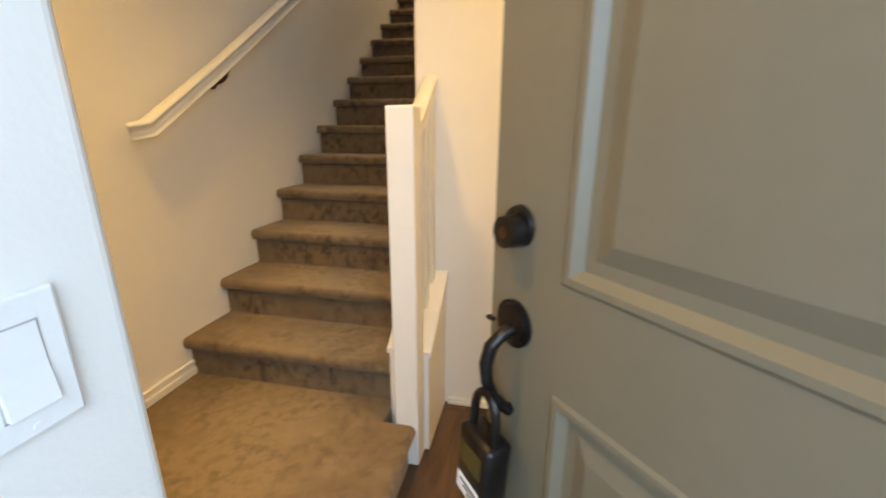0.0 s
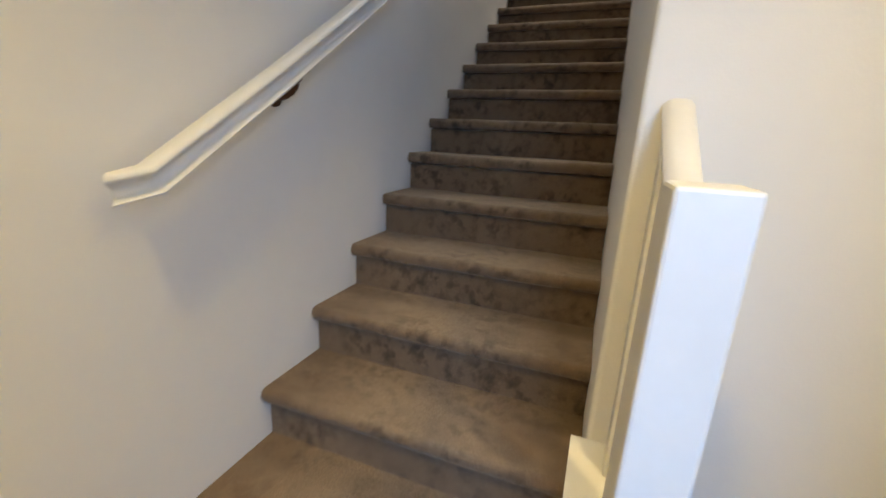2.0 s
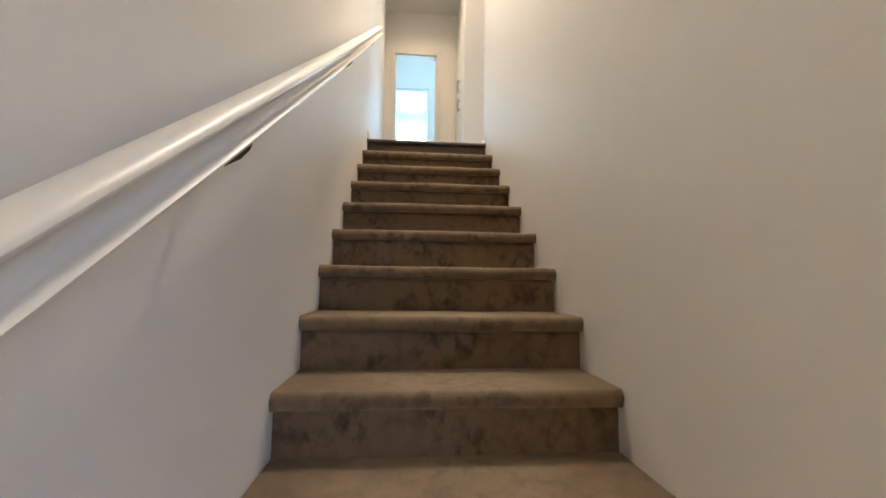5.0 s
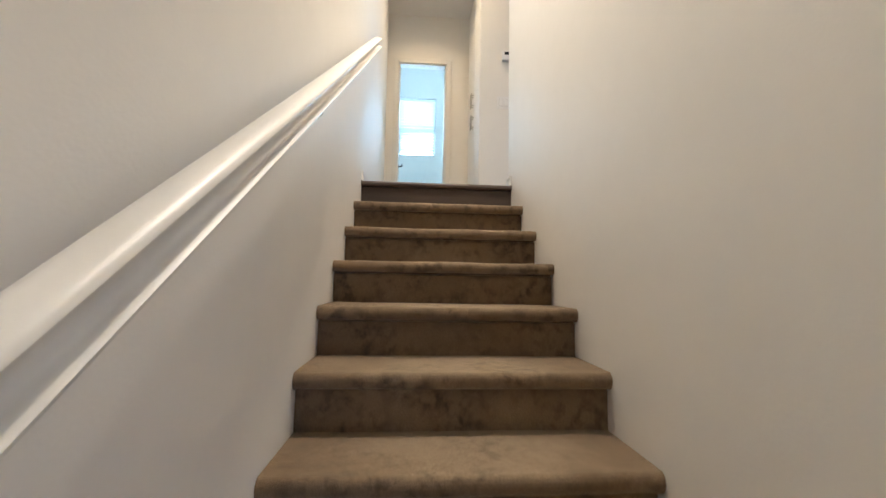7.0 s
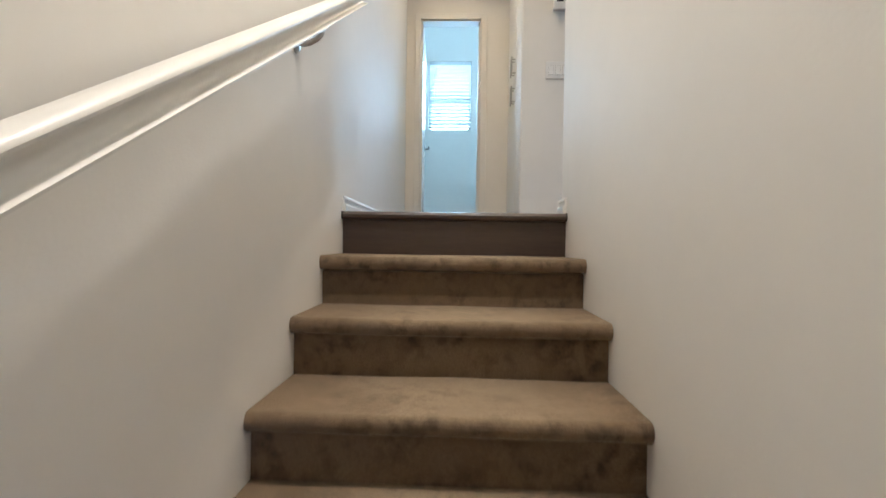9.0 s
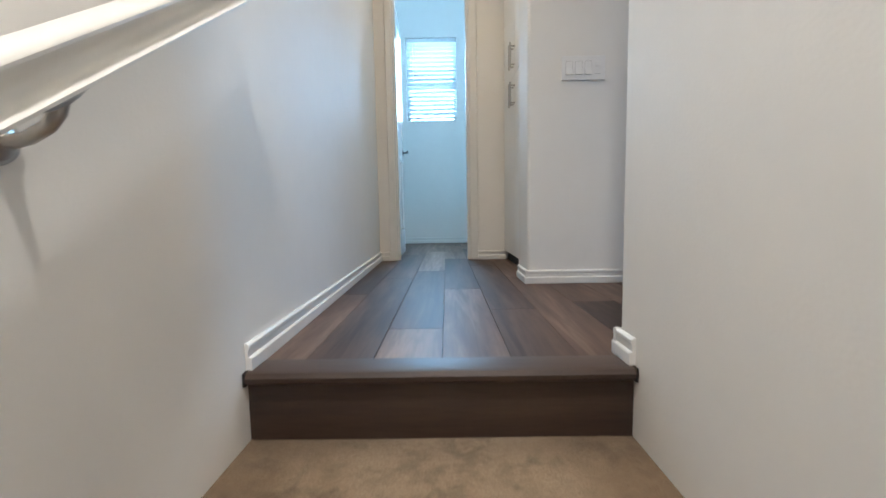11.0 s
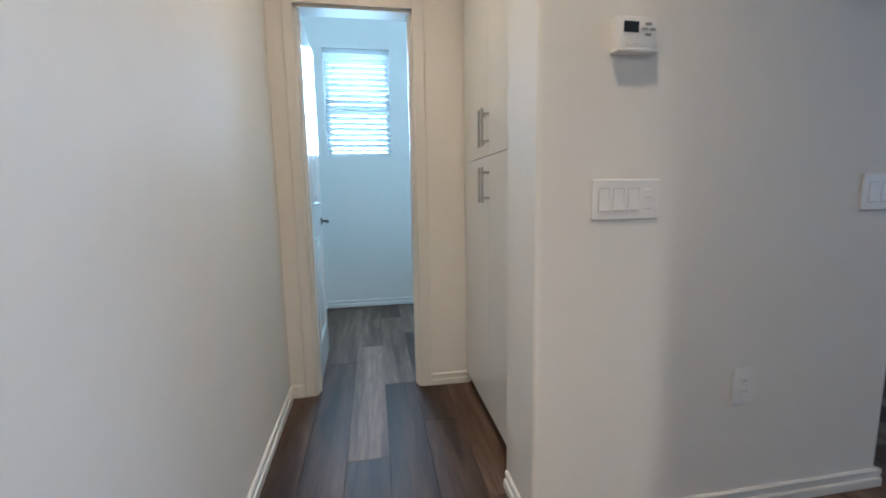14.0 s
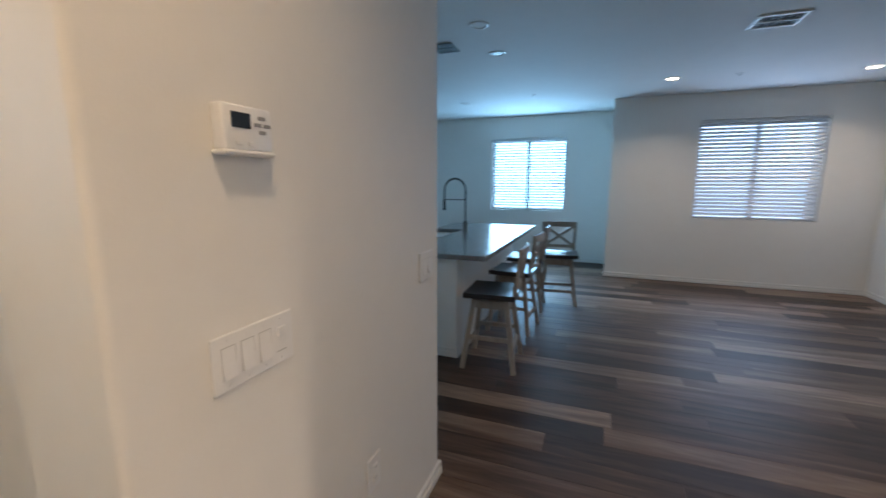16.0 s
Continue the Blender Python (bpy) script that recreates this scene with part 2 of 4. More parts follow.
def plank_material(name, dark, mid, light, rough):
    """Wood-look vinyl: each plank takes a tone of its own, with long grain and a few knots."""
    m = bpy.data.materials.new(name)
    m.use_nodes = True
    n, l = m.node_tree.nodes, m.node_tree.links
    b = n["Principled BSDF"]
    tc, info = n.new("ShaderNodeTexCoord"), n.new("ShaderNodeObjectInfo")
    off, mp = n.new("ShaderNodeVectorMath"), n.new("ShaderNodeMapping")
    mul = n.new("ShaderNodeMath")
    mul.operation, mul.inputs[1].default_value = "MULTIPLY", 53.0
    l.new(info.outputs["Random"], mul.inputs[0])
    off.operation = "ADD"
    l.new(tc.outputs["Object"], off.inputs[0])
    l.new(mul.outputs[0], off.inputs[1])
    mp.inputs["Scale"].default_value = (1, 0.09, 1)
    l.new(off.outputs[0], mp.inputs["Vector"])
    grain, broad = n.new("ShaderNodeTexNoise"), n.new("ShaderNodeTexNoise")
    grain.inputs["Scale"].default_value, grain.inputs["Detail"].default_value = 55, 6
    grain.inputs["Distortion"].default_value = 0.6
    broad.inputs["Scale"].default_value, broad.inputs["Detail"].default_value = 8, 5
    broad.inputs["Distortion"].default_value = 1.2
    for t in (grain, broad):
        l.new(mp.outputs[0], t.inputs["Vector"])
    tone = n.new("ShaderNodeMath")
    tone.operation, tone.inputs[1].default_value = "MULTIPLY_ADD", 0.85
    l.new(info.outputs["Color"], tone.inputs[0])
    g2 = n.new("ShaderNodeMath")
    g2.operation, g2.inputs[1].default_value, g2.inputs[2].default_value = "MULTIPLY_ADD", 1.25, -0.60
    l.new(broad.outputs["Fac"], g2.inputs[0])
    l.new(g2.outputs[0], tone.inputs[2])
    ramp = n.new("ShaderNodeValToRGB")
    e = ramp.color_ramp.elements
    e[0].position, e[0].color = 0.08, (*dark, 1)
    e[1].position, e[1].color = 0.95, (*light, 1)
    k = e.new(0.5)
    k.color = (*mid, 1)
    l.new(tone.outputs[0], ramp.inputs[0])
    mix = n.new("ShaderNodeMix")
    mix.data_type, mix.blend_type = "RGBA", "MULTIPLY"
    mix.inputs["Factor"].default_value = 0.6
    gr = n.new("ShaderNodeMapRange")
    gr.inputs["From Min"].default_value, gr.inputs["From Max"].default_value = 0.3, 0.7
    gr.inputs["To Min"].default_value, gr.inputs["To Max"].default_value = 0.55, 1.2
    l.new(grain.outputs["Fac"], gr.inputs["Value"])
    l.new(ramp.outputs[0], mix.inputs["A"])
    l.new(gr.outputs[0], mix.inputs["B"])
    l.new(mix.outputs["Result"], b.inputs["Base Color"])
    b.inputs["Roughness"].default_value = rough
    b.inputs["Specular IOR Level"].default_value = 0.21
    bp = n.new("ShaderNodeBump")
    bp.inputs["Strength"].default_value, bp.inputs["Distance"].default_value = 0.25, 0.001
    l.new(grain.outputs["Fac"], bp.inputs["Height"])
    l.new(bp.outputs[0], b.inputs["Normal"])
    return m


M_PLANK = plank_material("wood_look_vinyl", (0.040, 0.0245, 0.0175), (0.115, 0.071, 0.050), (0.265, 0.190, 0.142), 0.46)


def glass_material():
    m = bpy.data.materials.new("window_glass")
    m.use_nodes = True
    b = m.node_tree.nodes["Principled BSDF"]
    b.inputs["Transmission Weight"].default_value, b.inputs["Roughness"].default_value = 1.0, 0.0
    b.inputs["IOR"].default_value = 1.45
    return m


def slat_material():
    m = bpy.data.materials.new("blind_slat")
    m.use_nodes = True
    n, l = m.node_tree.nodes, m.node_tree.links
    b, tr, mix = n["Principled BSDF"], n.new("ShaderNodeBsdfTranslucent"), n.new("ShaderNodeMixShader")
    b.inputs["Base Color"].default_value, b.inputs["Roughness"].default_value = (0.80, 0.80, 0.79, 1), 0.4
    tr.inputs["Color"].default_value = (0.75, 0.78, 0.80, 1)
    mix.inputs[0].default_value = 0.25
    l.new(b.outputs[0], mix.inputs[1])
    l.new(tr.outputs[0], mix.inputs[2])
    l.new(mix.outputs[0], n["Material Output"].inputs["Surface"])
    return m


M_GLASS, M_SLAT = glass_material(), slat_material()


# ---- mesh helpers ----
def box(bm, x0, x1, y0, y1, z0, z1, bevel=0.0, seg=2):
    """An axis-aligned block, its edges rounded by bevel."""
    vs = [bm.verts.new((x, y, z)) for x in (x0, x1) for y in (y0, y1) for z in (z0, z1)]
    fs = [bm.faces.new([vs[i] for i in f]) for f in
          ((0, 1, 3, 2), (4, 6, 7, 5), (0, 4, 5, 1), (2, 3, 7, 6), (0, 2, 6, 4), (1, 5, 7, 3))]
    if bevel:
        es = list({e for f in fs for e in f.edges})
        bmesh.ops.bevel(bm, geom=es, offset=bevel, segments=seg, profile=0.5, affect="EDGES")
    return bm


def prism(bm, pts, a0, a1, axis="x"):
    """A closed outline drawn out along an axis. Outline pairs: (y, z) for x, (x, z) for y, (x, y) for z."""
    put = {"x": lambda a, p: (a, p[0], p[1]), "y": lambda a, p: (p[0], a, p[1]), "z": lambda a, p: (p[0], p[1], a)}[axis]
    A = [bm.verts.new(put(a0, p)) for p in pts]
    B = [bm.verts.new(put(a1, p)) for p in pts]
    k = len(pts)
    bm.faces.new(A)
    bm.faces.new(B[::-1])
    for i in range(k):
        bm.faces.new((A[i], B[i], B[(i + 1) % k], A[(i + 1) % k]))
    return bm


def tube(bm, path, radius, seg=10):
    """A round bar along a line of points."""
    path = [Vector(p) for p in path]
    rings = []
    side = None
    for i, p in enumerate(path):
        d = (path[min(i + 1, len(path) - 1)] - path[max(i - 1, 0)]).normalized()
        ref = side if side else (Vector((0, 0, 1)) if abs(d.z) < 0.9 else Vector((1, 0, 0)))
        u = (ref - d * ref.dot(d)).normalized()
        side = u
        w = d.cross(u)
        r = radius[i] if isinstance(radius, (list, tuple)) else radius
        rings.append([bm.verts.new(p + (u * math.cos(a) + w * math.sin(a)) * r) for a in (2 * math.pi * j / seg for j in range(seg))])
    for a, b in zip(rings, rings[1:]):
        for j in range(seg):
            bm.faces.new((a[j], a[(j + 1) % seg], b[(j + 1) % seg], b[j]))
    bm.faces.new(rings[0][::-1])
    bm.faces.new(rings[-1])
    return bm


def disc(bm, c, axis, r0, depth, seg=28, r1=None):
    """A round block that stands out from c along axis."""
    c, axis = Vector(c), Vector(axis).normalized()
    return tube(bm, [c, c + axis * depth], [r0, r0 if r1 is None else r1], seg)


def finish(bm, name, mat, smooth=False):
    bmesh.ops.recalc_face_normals(bm, faces=bm.faces)
    me = bpy.data.meshes.new(name)
    bm.to_mesh(me)
    bm.free()
    me.materials.append(mat)
    if smooth:
        me.shade_smooth()
        me.set_sharp_from_angle(angle=radians(35))
    return me


def thing(name, bm=None, mat=None, label="", category="", group="", kind="", smooth=False, at=None):
    """A top-level object: a mesh, or an Empty to hold parts."""
    ob = new(name, finish(bm, name, mat, smooth) if bm else None)
    if at:
        ob.location = at
    return tagged(ob, label, category, group, kind)


def part(name, bm, mat, parent, label="", smooth=False, kind=""):
    ob = new(name, finish(bm, name, mat, smooth))
    ob.parent = parent
    return tagged(ob, label, kind=kind)


def B(*a, **k):
    return box(bmesh.new(), *a, **k)


def structure(name, bm, mat, label="", category="", smooth=False):
    return thing(name, bm, mat, label, category, kind="structure", smooth=smooth)


# ---- ground and shell ----
gb = bmesh.new()
box(gb, -400, 400, -400, 400, LOW - 0.35, LOW - 0.06)
structure("ground", gb, M_GROUND, "grey concrete ground outside the house", "ground")

T = 0.12
X_HALL = -0.045                          # the hall wall drifts outwards by this much
structure("wall_stair_left", prism(bmesh.new(), [(-0.2, -1.06), (0, -1.06), (0, Y_LAND), (X_HALL, Y_DOOR), (-0.2, Y_DOOR)], LOW - 0.05, CEIL, "z"), M_WALL, "warm white wall beside the stairs and hall", "wall")

def rounded(bm, x0, x1, y0, y1, z0, z1, corners, r=0.013):
    """A wall block whose named vertical corners are rounded: 'ab' with a, b 0 for the low and 1 for the high x and y end."""
    pts = []
    for a, b, s in ((0, 0, 0), (1, 0, 1), (1, 1, 2), (0, 1, 3)):
        x, y = (x0, x1)[a], (y0, y1)[b]
        if f"{a}{b}" in corners:
            cx, cy = x + (r if a == 0 else -r), y + (r if b == 0 else -r)
            for k in range(6):
                t = math.pi + s * math.pi / 2 + math.pi / 2 * k / 5
                pts.append((cx + r * math.cos(t), cy + r * math.sin(t)))
        else:
            pts.append((x, y))
    return prism(bm, pts, z0, z1, "z")


structure("wall_stair_right", rounded(bmesh.new(), XR, XR2, Y_WALL + T, Y_END, LOW - 0.05, CEIL, ("01", "11")), M_WALL, "warm white wall enclosing the stairs", "wall")
structure("wall_entry_back", rounded(bmesh.new(), XR, 3.0, Y_WALL, Y_WALL + T - 0.0005, LOW - 0.05, 2.66, ("00",)), M_WALL, "warm white wall behind the stair railing", "wall")
structure("wall_entry_right", B(3.0, 3.0 + T, -1.36, Y_WALL + T, LOW - 0.05, 2.56), M_WALL, "warm white wall at the end of the entry", "wall")
# front wall with the doorway
XS = 1.075
DX0, DX1, DTOP = 1.115, 2.065, LOW + 2.05
structure("wall_entry_left", rounded(bmesh.new(), -T, XS, -1.36, -1.062, LOW - 0.05, 2.56, ("11",), 0.016), M_WALL, "white textured wall beside the front door", "wall")
fb = prism(bmesh.new(), [(-T, LOW - 0.05), (DX0, LOW - 0.05), (DX0, DTOP), (DX1, DTOP), (DX1, LOW - 0.05), (3.0 + T, LOW - 0.05), (3.0 + T, 2.56), (-T, 2.56)], -1.52, -1.363, "y")
structure("wall_front", fb, M_STUCCO, "plain stucco wall round the front door", "wall")
jb = prism(bmesh.new(), [(DX0, LOW), (DX0 + 0.02, LOW), (DX0 + 0.02, DTOP - 0.02), (DX1 - 0.02, DTOP - 0.02), (DX1 - 0.02, LOW), (DX1, LOW), (DX1, DTOP), (DX0, DTOP)], -1.515, -1.37, "y")
structure("door_frame_1", jb, M_TRIM, "white painted frame of the front door", "door frame")
structure("ceiling_entry", B(-T, 3.0 + T, -1.52, -0.05, 2.562, 2.66), M_CEIL, "white ceiling over the entry", "ceiling")
structure("ceiling_entry_side", B(XR2 + 0.001, 3.0 + T, -0.049, Y_WALL + T, 2.562, 2.66), M_CEIL, "white ceiling over the entry", "ceiling")
structure("wall_over_entry", B(-T, XR2, -0.17, -0.05, 2.661, CEIL), M_WALL, "wall above the entry ceiling", "wall")
structure("wall_over_entry_side", B(XR, XR2, -0.049, Y_WALL + T - 0.001, 2.661, CEIL), M_WALL, "wall above the entry ceiling", "wall")
# upstairs
roof = [(-0.2, -0.17), (X_KIT + 0.2, -0.17), (X_KIT + 0.2, Y_NORTH + 0.2), (1.472, Y_NORTH + 0.2), (1.472, Y_DOOR - 0.001), (-0.2, Y_DOOR - 0.001)]
structure("ceiling", prism(bmesh.new(), roof, CEIL + 0.001, CEIL + 0.12, "z"), M_CEIL, "smooth white ceiling upstairs", "ceiling")
structure("ceiling_bedroom", B(-1.7, 1.471, Y_DOOR, Y_BACK + 0.16, CEIL_B + 0.001, CEIL_B + 0.12), M_CEIL, "smooth white bedroom ceiling", "ceiling")
pb = bmesh.new()
rounded(pb, X_CORNER, X_SWEND, Y_SW, 5.398, F - 0.01, CEIL, ("00", "10"), 0.016)
structure("wall_switches", pb, M_WALL, "white wall with thermostat and light switches", "wall")
structure("wall_bedroom_over", B(1.03, 1.349, Y_DOOR, Y_DOOR + 0.11, CEIL + 0.121, CEIL_B), M_WALL, "white bedroom wall above the pantry", "wall")
structure("wall_pantry", B(1.03, X_SWEND, 5.399, Y_DOOR + 0.1, F - 0.01, CEIL), M_WALL, "white wall of the pantry block", "wall")
OX0, OX1, OTOP = 0.095, 0.707, F + 2.135
db = prism(bmesh.new(), [(-0.2, F - 0.01), (OX0, F - 0.01), (OX0, OTOP), (OX1, OTOP), (OX1, F - 0.01), (1.029, F - 0.01), (1.029, CEIL_B), (-0.2, CEIL_B)], Y_DOOR, Y_DOOR + 0.11, "y")
structure("wall_hall_end", db, M_WALL, "white wall with the inner doorway", "wall")


def wall_with_window(name, axis, at, thick, a0, a1, w0, w1, z0, z1, label, top=CEIL):
    """A wall across an axis with one window opening."""
    bm = bmesh.new()
    put = (lambda d, u, v: (at + d, u, v)) if axis == "x" else (lambda d, u, v: (u, at + d, v))
    rings = [[bm.verts.new(put(d, u, v)) for u, v in ((p, r), (q, r), (q, s), (p, s))]
             for d in (0, thick) for p, q, r, s in ((a0, a1, F - 0.02, top), (w0, w1, z0, z1))]
    for a, b in ((0, 1), (2, 3), (0, 2), (1, 3)):
        for k in range(4):
            bm.faces.new((rings[a][k], rings[a][(k + 1) % 4], rings[b][(k + 1) % 4], rings[b][k]))
    return structure(name, bm, M_WALL, label, "wall")


BW = (0.03, 0.668, F + 1.535, F + 2.565)
KW = (5.05, 6.50, F + 0.955, F + 2.35)
LW = (1.64, 3.135, F + 0.965, F + 2.39)
wall_with_window("wall_bedroom_back", "y", Y_BACK, 0.16, -1.7, 1.47, *BW, "white bedroom wall with a window", CEIL_B)
wall_with_window("wall_kitchen_east", "x", X_KIT, 0.16, Y_STEP - 0.12, Y_NORTH, *KW, "white kitchen wall with a window")
wall_with_window("wall_living_east", "x", X_LIV, 0.16, Y_SOUTH, Y_STEP, *LW, "white living room wall with a window")
structure("wall_living_return", B(X_LIV + 0.161, X_KIT + 0.16, Y_STEP - 0.24, Y_STEP - 0.001 - 0.12, F - 0.02, CEIL), M_WALL, "white return wall", "wall")
structure("wall_south", B(XR2 + 0.001, X_LIV + 0.16, Y_SOUTH - T, Y_SOUTH - 0.001, F - 0.02, CEIL), M_WALL, "white living room wall", "wall")
structure("wall_north", B(X_SWEND - 0.1, X_KIT + 0.16, Y_NORTH + 0.001, Y_NORTH + T, F - 0.02, CEIL), M_WALL, "white kitchen wall", "wall")
structure("wall_kitchen_west", B(X_SWEND - T, X_SWEND - 0.002, Y_DOOR + 0.101, Y_NORTH, F - 0.02, CEIL), M_WALL, "white kitchen side wall", "wall")
structure("wall_bedroom_left", B(-1.7, -1.58, Y_DOOR + 0.11, Y_BACK - 0.001, F - 0.02, CEIL_B), M_WALL, "white bedroom wall", "wall")
structure("wall_bedroom_front", B(-1.7, -0.201, Y_DOOR, Y_DOOR + 0.11, F - 0.02, CEIL_B), M_WALL, "white bedroom wall", "wall")
structure("wall_bedroom_right", B(1.35, 1.47, Y_DOOR + 0.111, Y_BACK - 0.001, F - 0.02, CEIL_B), M_WALL, "white bedroom wall", "wall")


# ---- stairs ----
def step_outline(y0, zb, zt, depth, over=0.036, thick=0.050):
    """Outline of a carpeted step: a flat riser and a rounded nose."""
    r = thick / 2
    pts = [(y0 + depth, zb), (y0, zb), (y0 + 0.001, zt - thick - 0.007), (y0 + 0.016, zt - thick - 0.004), (y0 + 0.016, zt - thick + 0.003), (y0 - over + 0.010, zt - thick)]
    for k in range(1, 9):
        a = -math.pi / 2 - math.pi * k / 8
        flat = 0.8 if k < 5 else 1.0
        pts.append((y0 - over + r * 0.75 + math.cos(a) * r * 0.75, zt - r + math.sin(a) * r * flat - (r * 0.2 if k < 3 else 0)))
    pts.append((y0 + depth, zt))
    return pts


def carpet_step(bm, pts, x0, x1, n=40):
    """The outline drawn out across the stair in strips that sag a little, as stretched carpet does."""
    rows = []
    for i in range(n + 1):
        x = x0 + (x1 - x0) * i / n
        row = []
        for j, (y, z) in enumerate(pts):
            w = (0.0026 * noise.noise((x * 5, y * 7, z * 7)) + 0.0009 * noise.noise((x * 31, y * 9, z * 9 + 4))) if 5 <= j < len(pts) else 0
            row.append(bm.verts.new((x, y - w, z + w * 1.1)))
        rows.append(row)
    k = len(pts)
    for a, b in zip(rows, rows[1:]):
        for j in range(k):
            bm.faces.new((a[j], b[j], b[(j + 1) % k], a[(j + 1) % k]))
    bm.faces.new(rows[0][::-1])
    bm.faces.new(rows[-1])
    return bm


stairs = thing("staircase", None, None, "straight staircase covered in worn brown carpet", "stairs", kind="structure")
for i in range(1, STEPS):
    y0 = (i - 1) * RUN
    xr = XR if i > 1 else 0.950
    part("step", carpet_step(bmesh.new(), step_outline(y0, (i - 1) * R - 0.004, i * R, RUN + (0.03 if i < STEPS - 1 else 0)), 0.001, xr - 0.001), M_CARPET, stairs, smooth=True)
# top riser and nosing of dark vinyl
part("top_riser", B(0.001, XR - 0.001, Y_LAND, Y_LAND + 0.03, F - R - 0.002, F - 0.032, bevel=0.001), M_NOSE, stairs, "dark wood-look riser at the top")
nb = bmesh.new()
prism(nb, [(Y_LAND + 0.075, F + 0.002), (Y_LAND + 0.075, F - 0.03), (Y_LAND - 0.016, F - 0.03), (Y_LAND - 0.024, F - 0.022), (Y_LAND - 0.026, F - 0.010), (Y_LAND - 0.018, F + 0.001), (Y_LAND - 0.008, F + 0.004)], 0.001, XR - 0.001)
part("nosing", nb, M_NOSE, stairs, "dark wood-look stair nosing", smooth=True)
# a thin black strip at each end of the nosing
for x in (0.0015, XR - 0.0075):
    part("end_cap", B(x, x + 0.005, Y_LAND - 0.027, Y_LAND + 0.01, F - 0.031, F + 0.0045, bevel=0.001), M_DARK, stairs, "thin black strip at the end of the nosing")
# carpeted landing, one step above the entry floor
lb = bmesh.new()
prof = [(0.001, LOW), (1.045, LOW), (1.045, -0.055), (1.055, -0.05), (1.072, -0.042), (1.078, -0.026), (1.072, -0.010), (1.058, 0.0), (0.001, 0.0)]
prism(lb, prof, -1.061, -0.13, "y")
box(lb, 0.001, 0.950, -0.131, 0.06, LOW, 0.0)
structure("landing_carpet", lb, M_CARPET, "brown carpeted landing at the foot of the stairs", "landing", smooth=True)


# ---- floors of planks ----
PW, PL = 0.1855, 1.37
plank_cache = {}


def plank_mesh(w, d):
    key = (round(w, 3), round(d, 3))
    if key not in plank_cache:
        bm = bmesh.new()
        c = 0.0010
        w2, d2 = w / 2 - 0.0006, d / 2 - 0.0003
        low = [bm.verts.new((sx * w2, sy * d2, -0.006)) for sx, sy in ((-1, -1), (1, -1), (1, 1), (-1, 1))]
        mid = [bm.verts.new((sx * w2, sy * d2, -c)) for sx, sy in ((-1, -1), (1, -1), (1, 1), (-1, 1))]
        top = [bm.verts.new((sx * (w2 - c), sy * (d2 - c), 0)) for sx, sy in ((-1, -1), (1, -1), (1, 1), (-1, 1))]
        bm.faces.new(top)
        for a, b in ((low, mid), (mid, top)):
            for j in range(4):
                bm.faces.new((a[j], a[(j + 1) % 4], b[(j + 1) % 4], b[j]))
        plank_cache[key] = finish(bm, "plank", M_PLANK)
    return plank_cache[key]


def lay_planks(floor, x0, x1, y0, y1, z, first=None, joints=(), tones={}):
    """Rows of planks along y, with end joints at the places given or staggered, each plank with a tone of its own."""
    edges = [x0]
    e = first if first else x0 + PW
    while e < x1 - 0.02:
        edges.append(e)
        e += PW
    edges.append(x1)
    for row, (a, b) in enumerate(zip(edges, edges[1:])):
        start = joints[row] if row < len(joints) else y0 - random.uniform(0, PL)
        k = math.floor((y0 - start) / PL)
        while start + k * PL < y1 - 0.01:
            p, q = max(start + k * PL, y0), min(start + (k + 1) * PL, y1)
            tone = tones.get((row, k), random.uniform(0.05, 0.95))
            if q - p > 0.02:
                d = max(0.05, round((q - p) * 20) / 20) if q - p < PL - 0.001 else PL
                ob = new("plank", plank_mesh(b - a, d))
                ob.parent = floor
                ob.location = ((a + b) / 2, (p + q) / 2, z)
                ob.scale.y = (q - p) / d
                ob.color = (tone, tone, tone, 1)
            k += 1


slab = [(-0.19, Y_LAND + 0.03), (XR2, Y_LAND + 0.03), (XR2, Y_SOUTH), (X_LIV + 0.15, Y_SOUTH), (X_LIV + 0.15, Y_STEP - 0.13), (X_KIT, Y_STEP - 0.13), (X_KIT, Y_NORTH), (-1.7, Y_NORTH), (-1.7, Y_DOOR + 0.01), (-0.19, Y_DOOR + 0.01)]
floor_up = structure("floor", prism(bmesh.new(), slab, F - 0.10, F - 0.007, "z"), M_NOSE, "grey-brown wood-look vinyl plank floor", "floor")
floor_low = structure("floor_entry", B(1.046, 3.0, -1.52, Y_WALL + 0.01, LOW - 0.05, LOW - 0.007), M_NOSE, "dark brown wood-look vinyl entry floor", "floor")

# ---- trim ----
BB = [(0.0, 0.0), (0.015, 0.0), (0.016, 0.004), (0.016, 0.036), (0.014, 0.040), (0.0075, 0.042), (0.0075, 0.062), (0.011, 0.066), (0.011, 0.076), (0.006, 0.082), (0.0, 0.082)]


def baseboard(x0, y0, x1, y1, z, side, h=0.88):
    """A moulded board along a wall line; side: +1 when it stands out to the left of the way from start to end."""
    d = Vector((x1 - x0, y1 - y0, 0)).normalized()
    nrm = Vector((-d.y, d.x, 0)) * side
    bm = bmesh.new()
    rows = []
    for p in (Vector((x0, y0, z)), Vector((x1, y1, z))):
        rows.append([bm.verts.new(p + nrm * (u + 0.0005) + Vector((0, 0, v * h))) for u, v in BB])
    k = len(BB)
    for j in range(k):
        bm.faces.new((rows[0][j], rows[1][j], rows[1][(j + 1) % k], rows[0][(j + 1) % k]))
    bm.faces.new(rows[0])
    bm.faces.new(rows[1][::-1])
    return structure("baseboard", bm, M_TRIM, "white moulded baseboard along the wall", "baseboard")


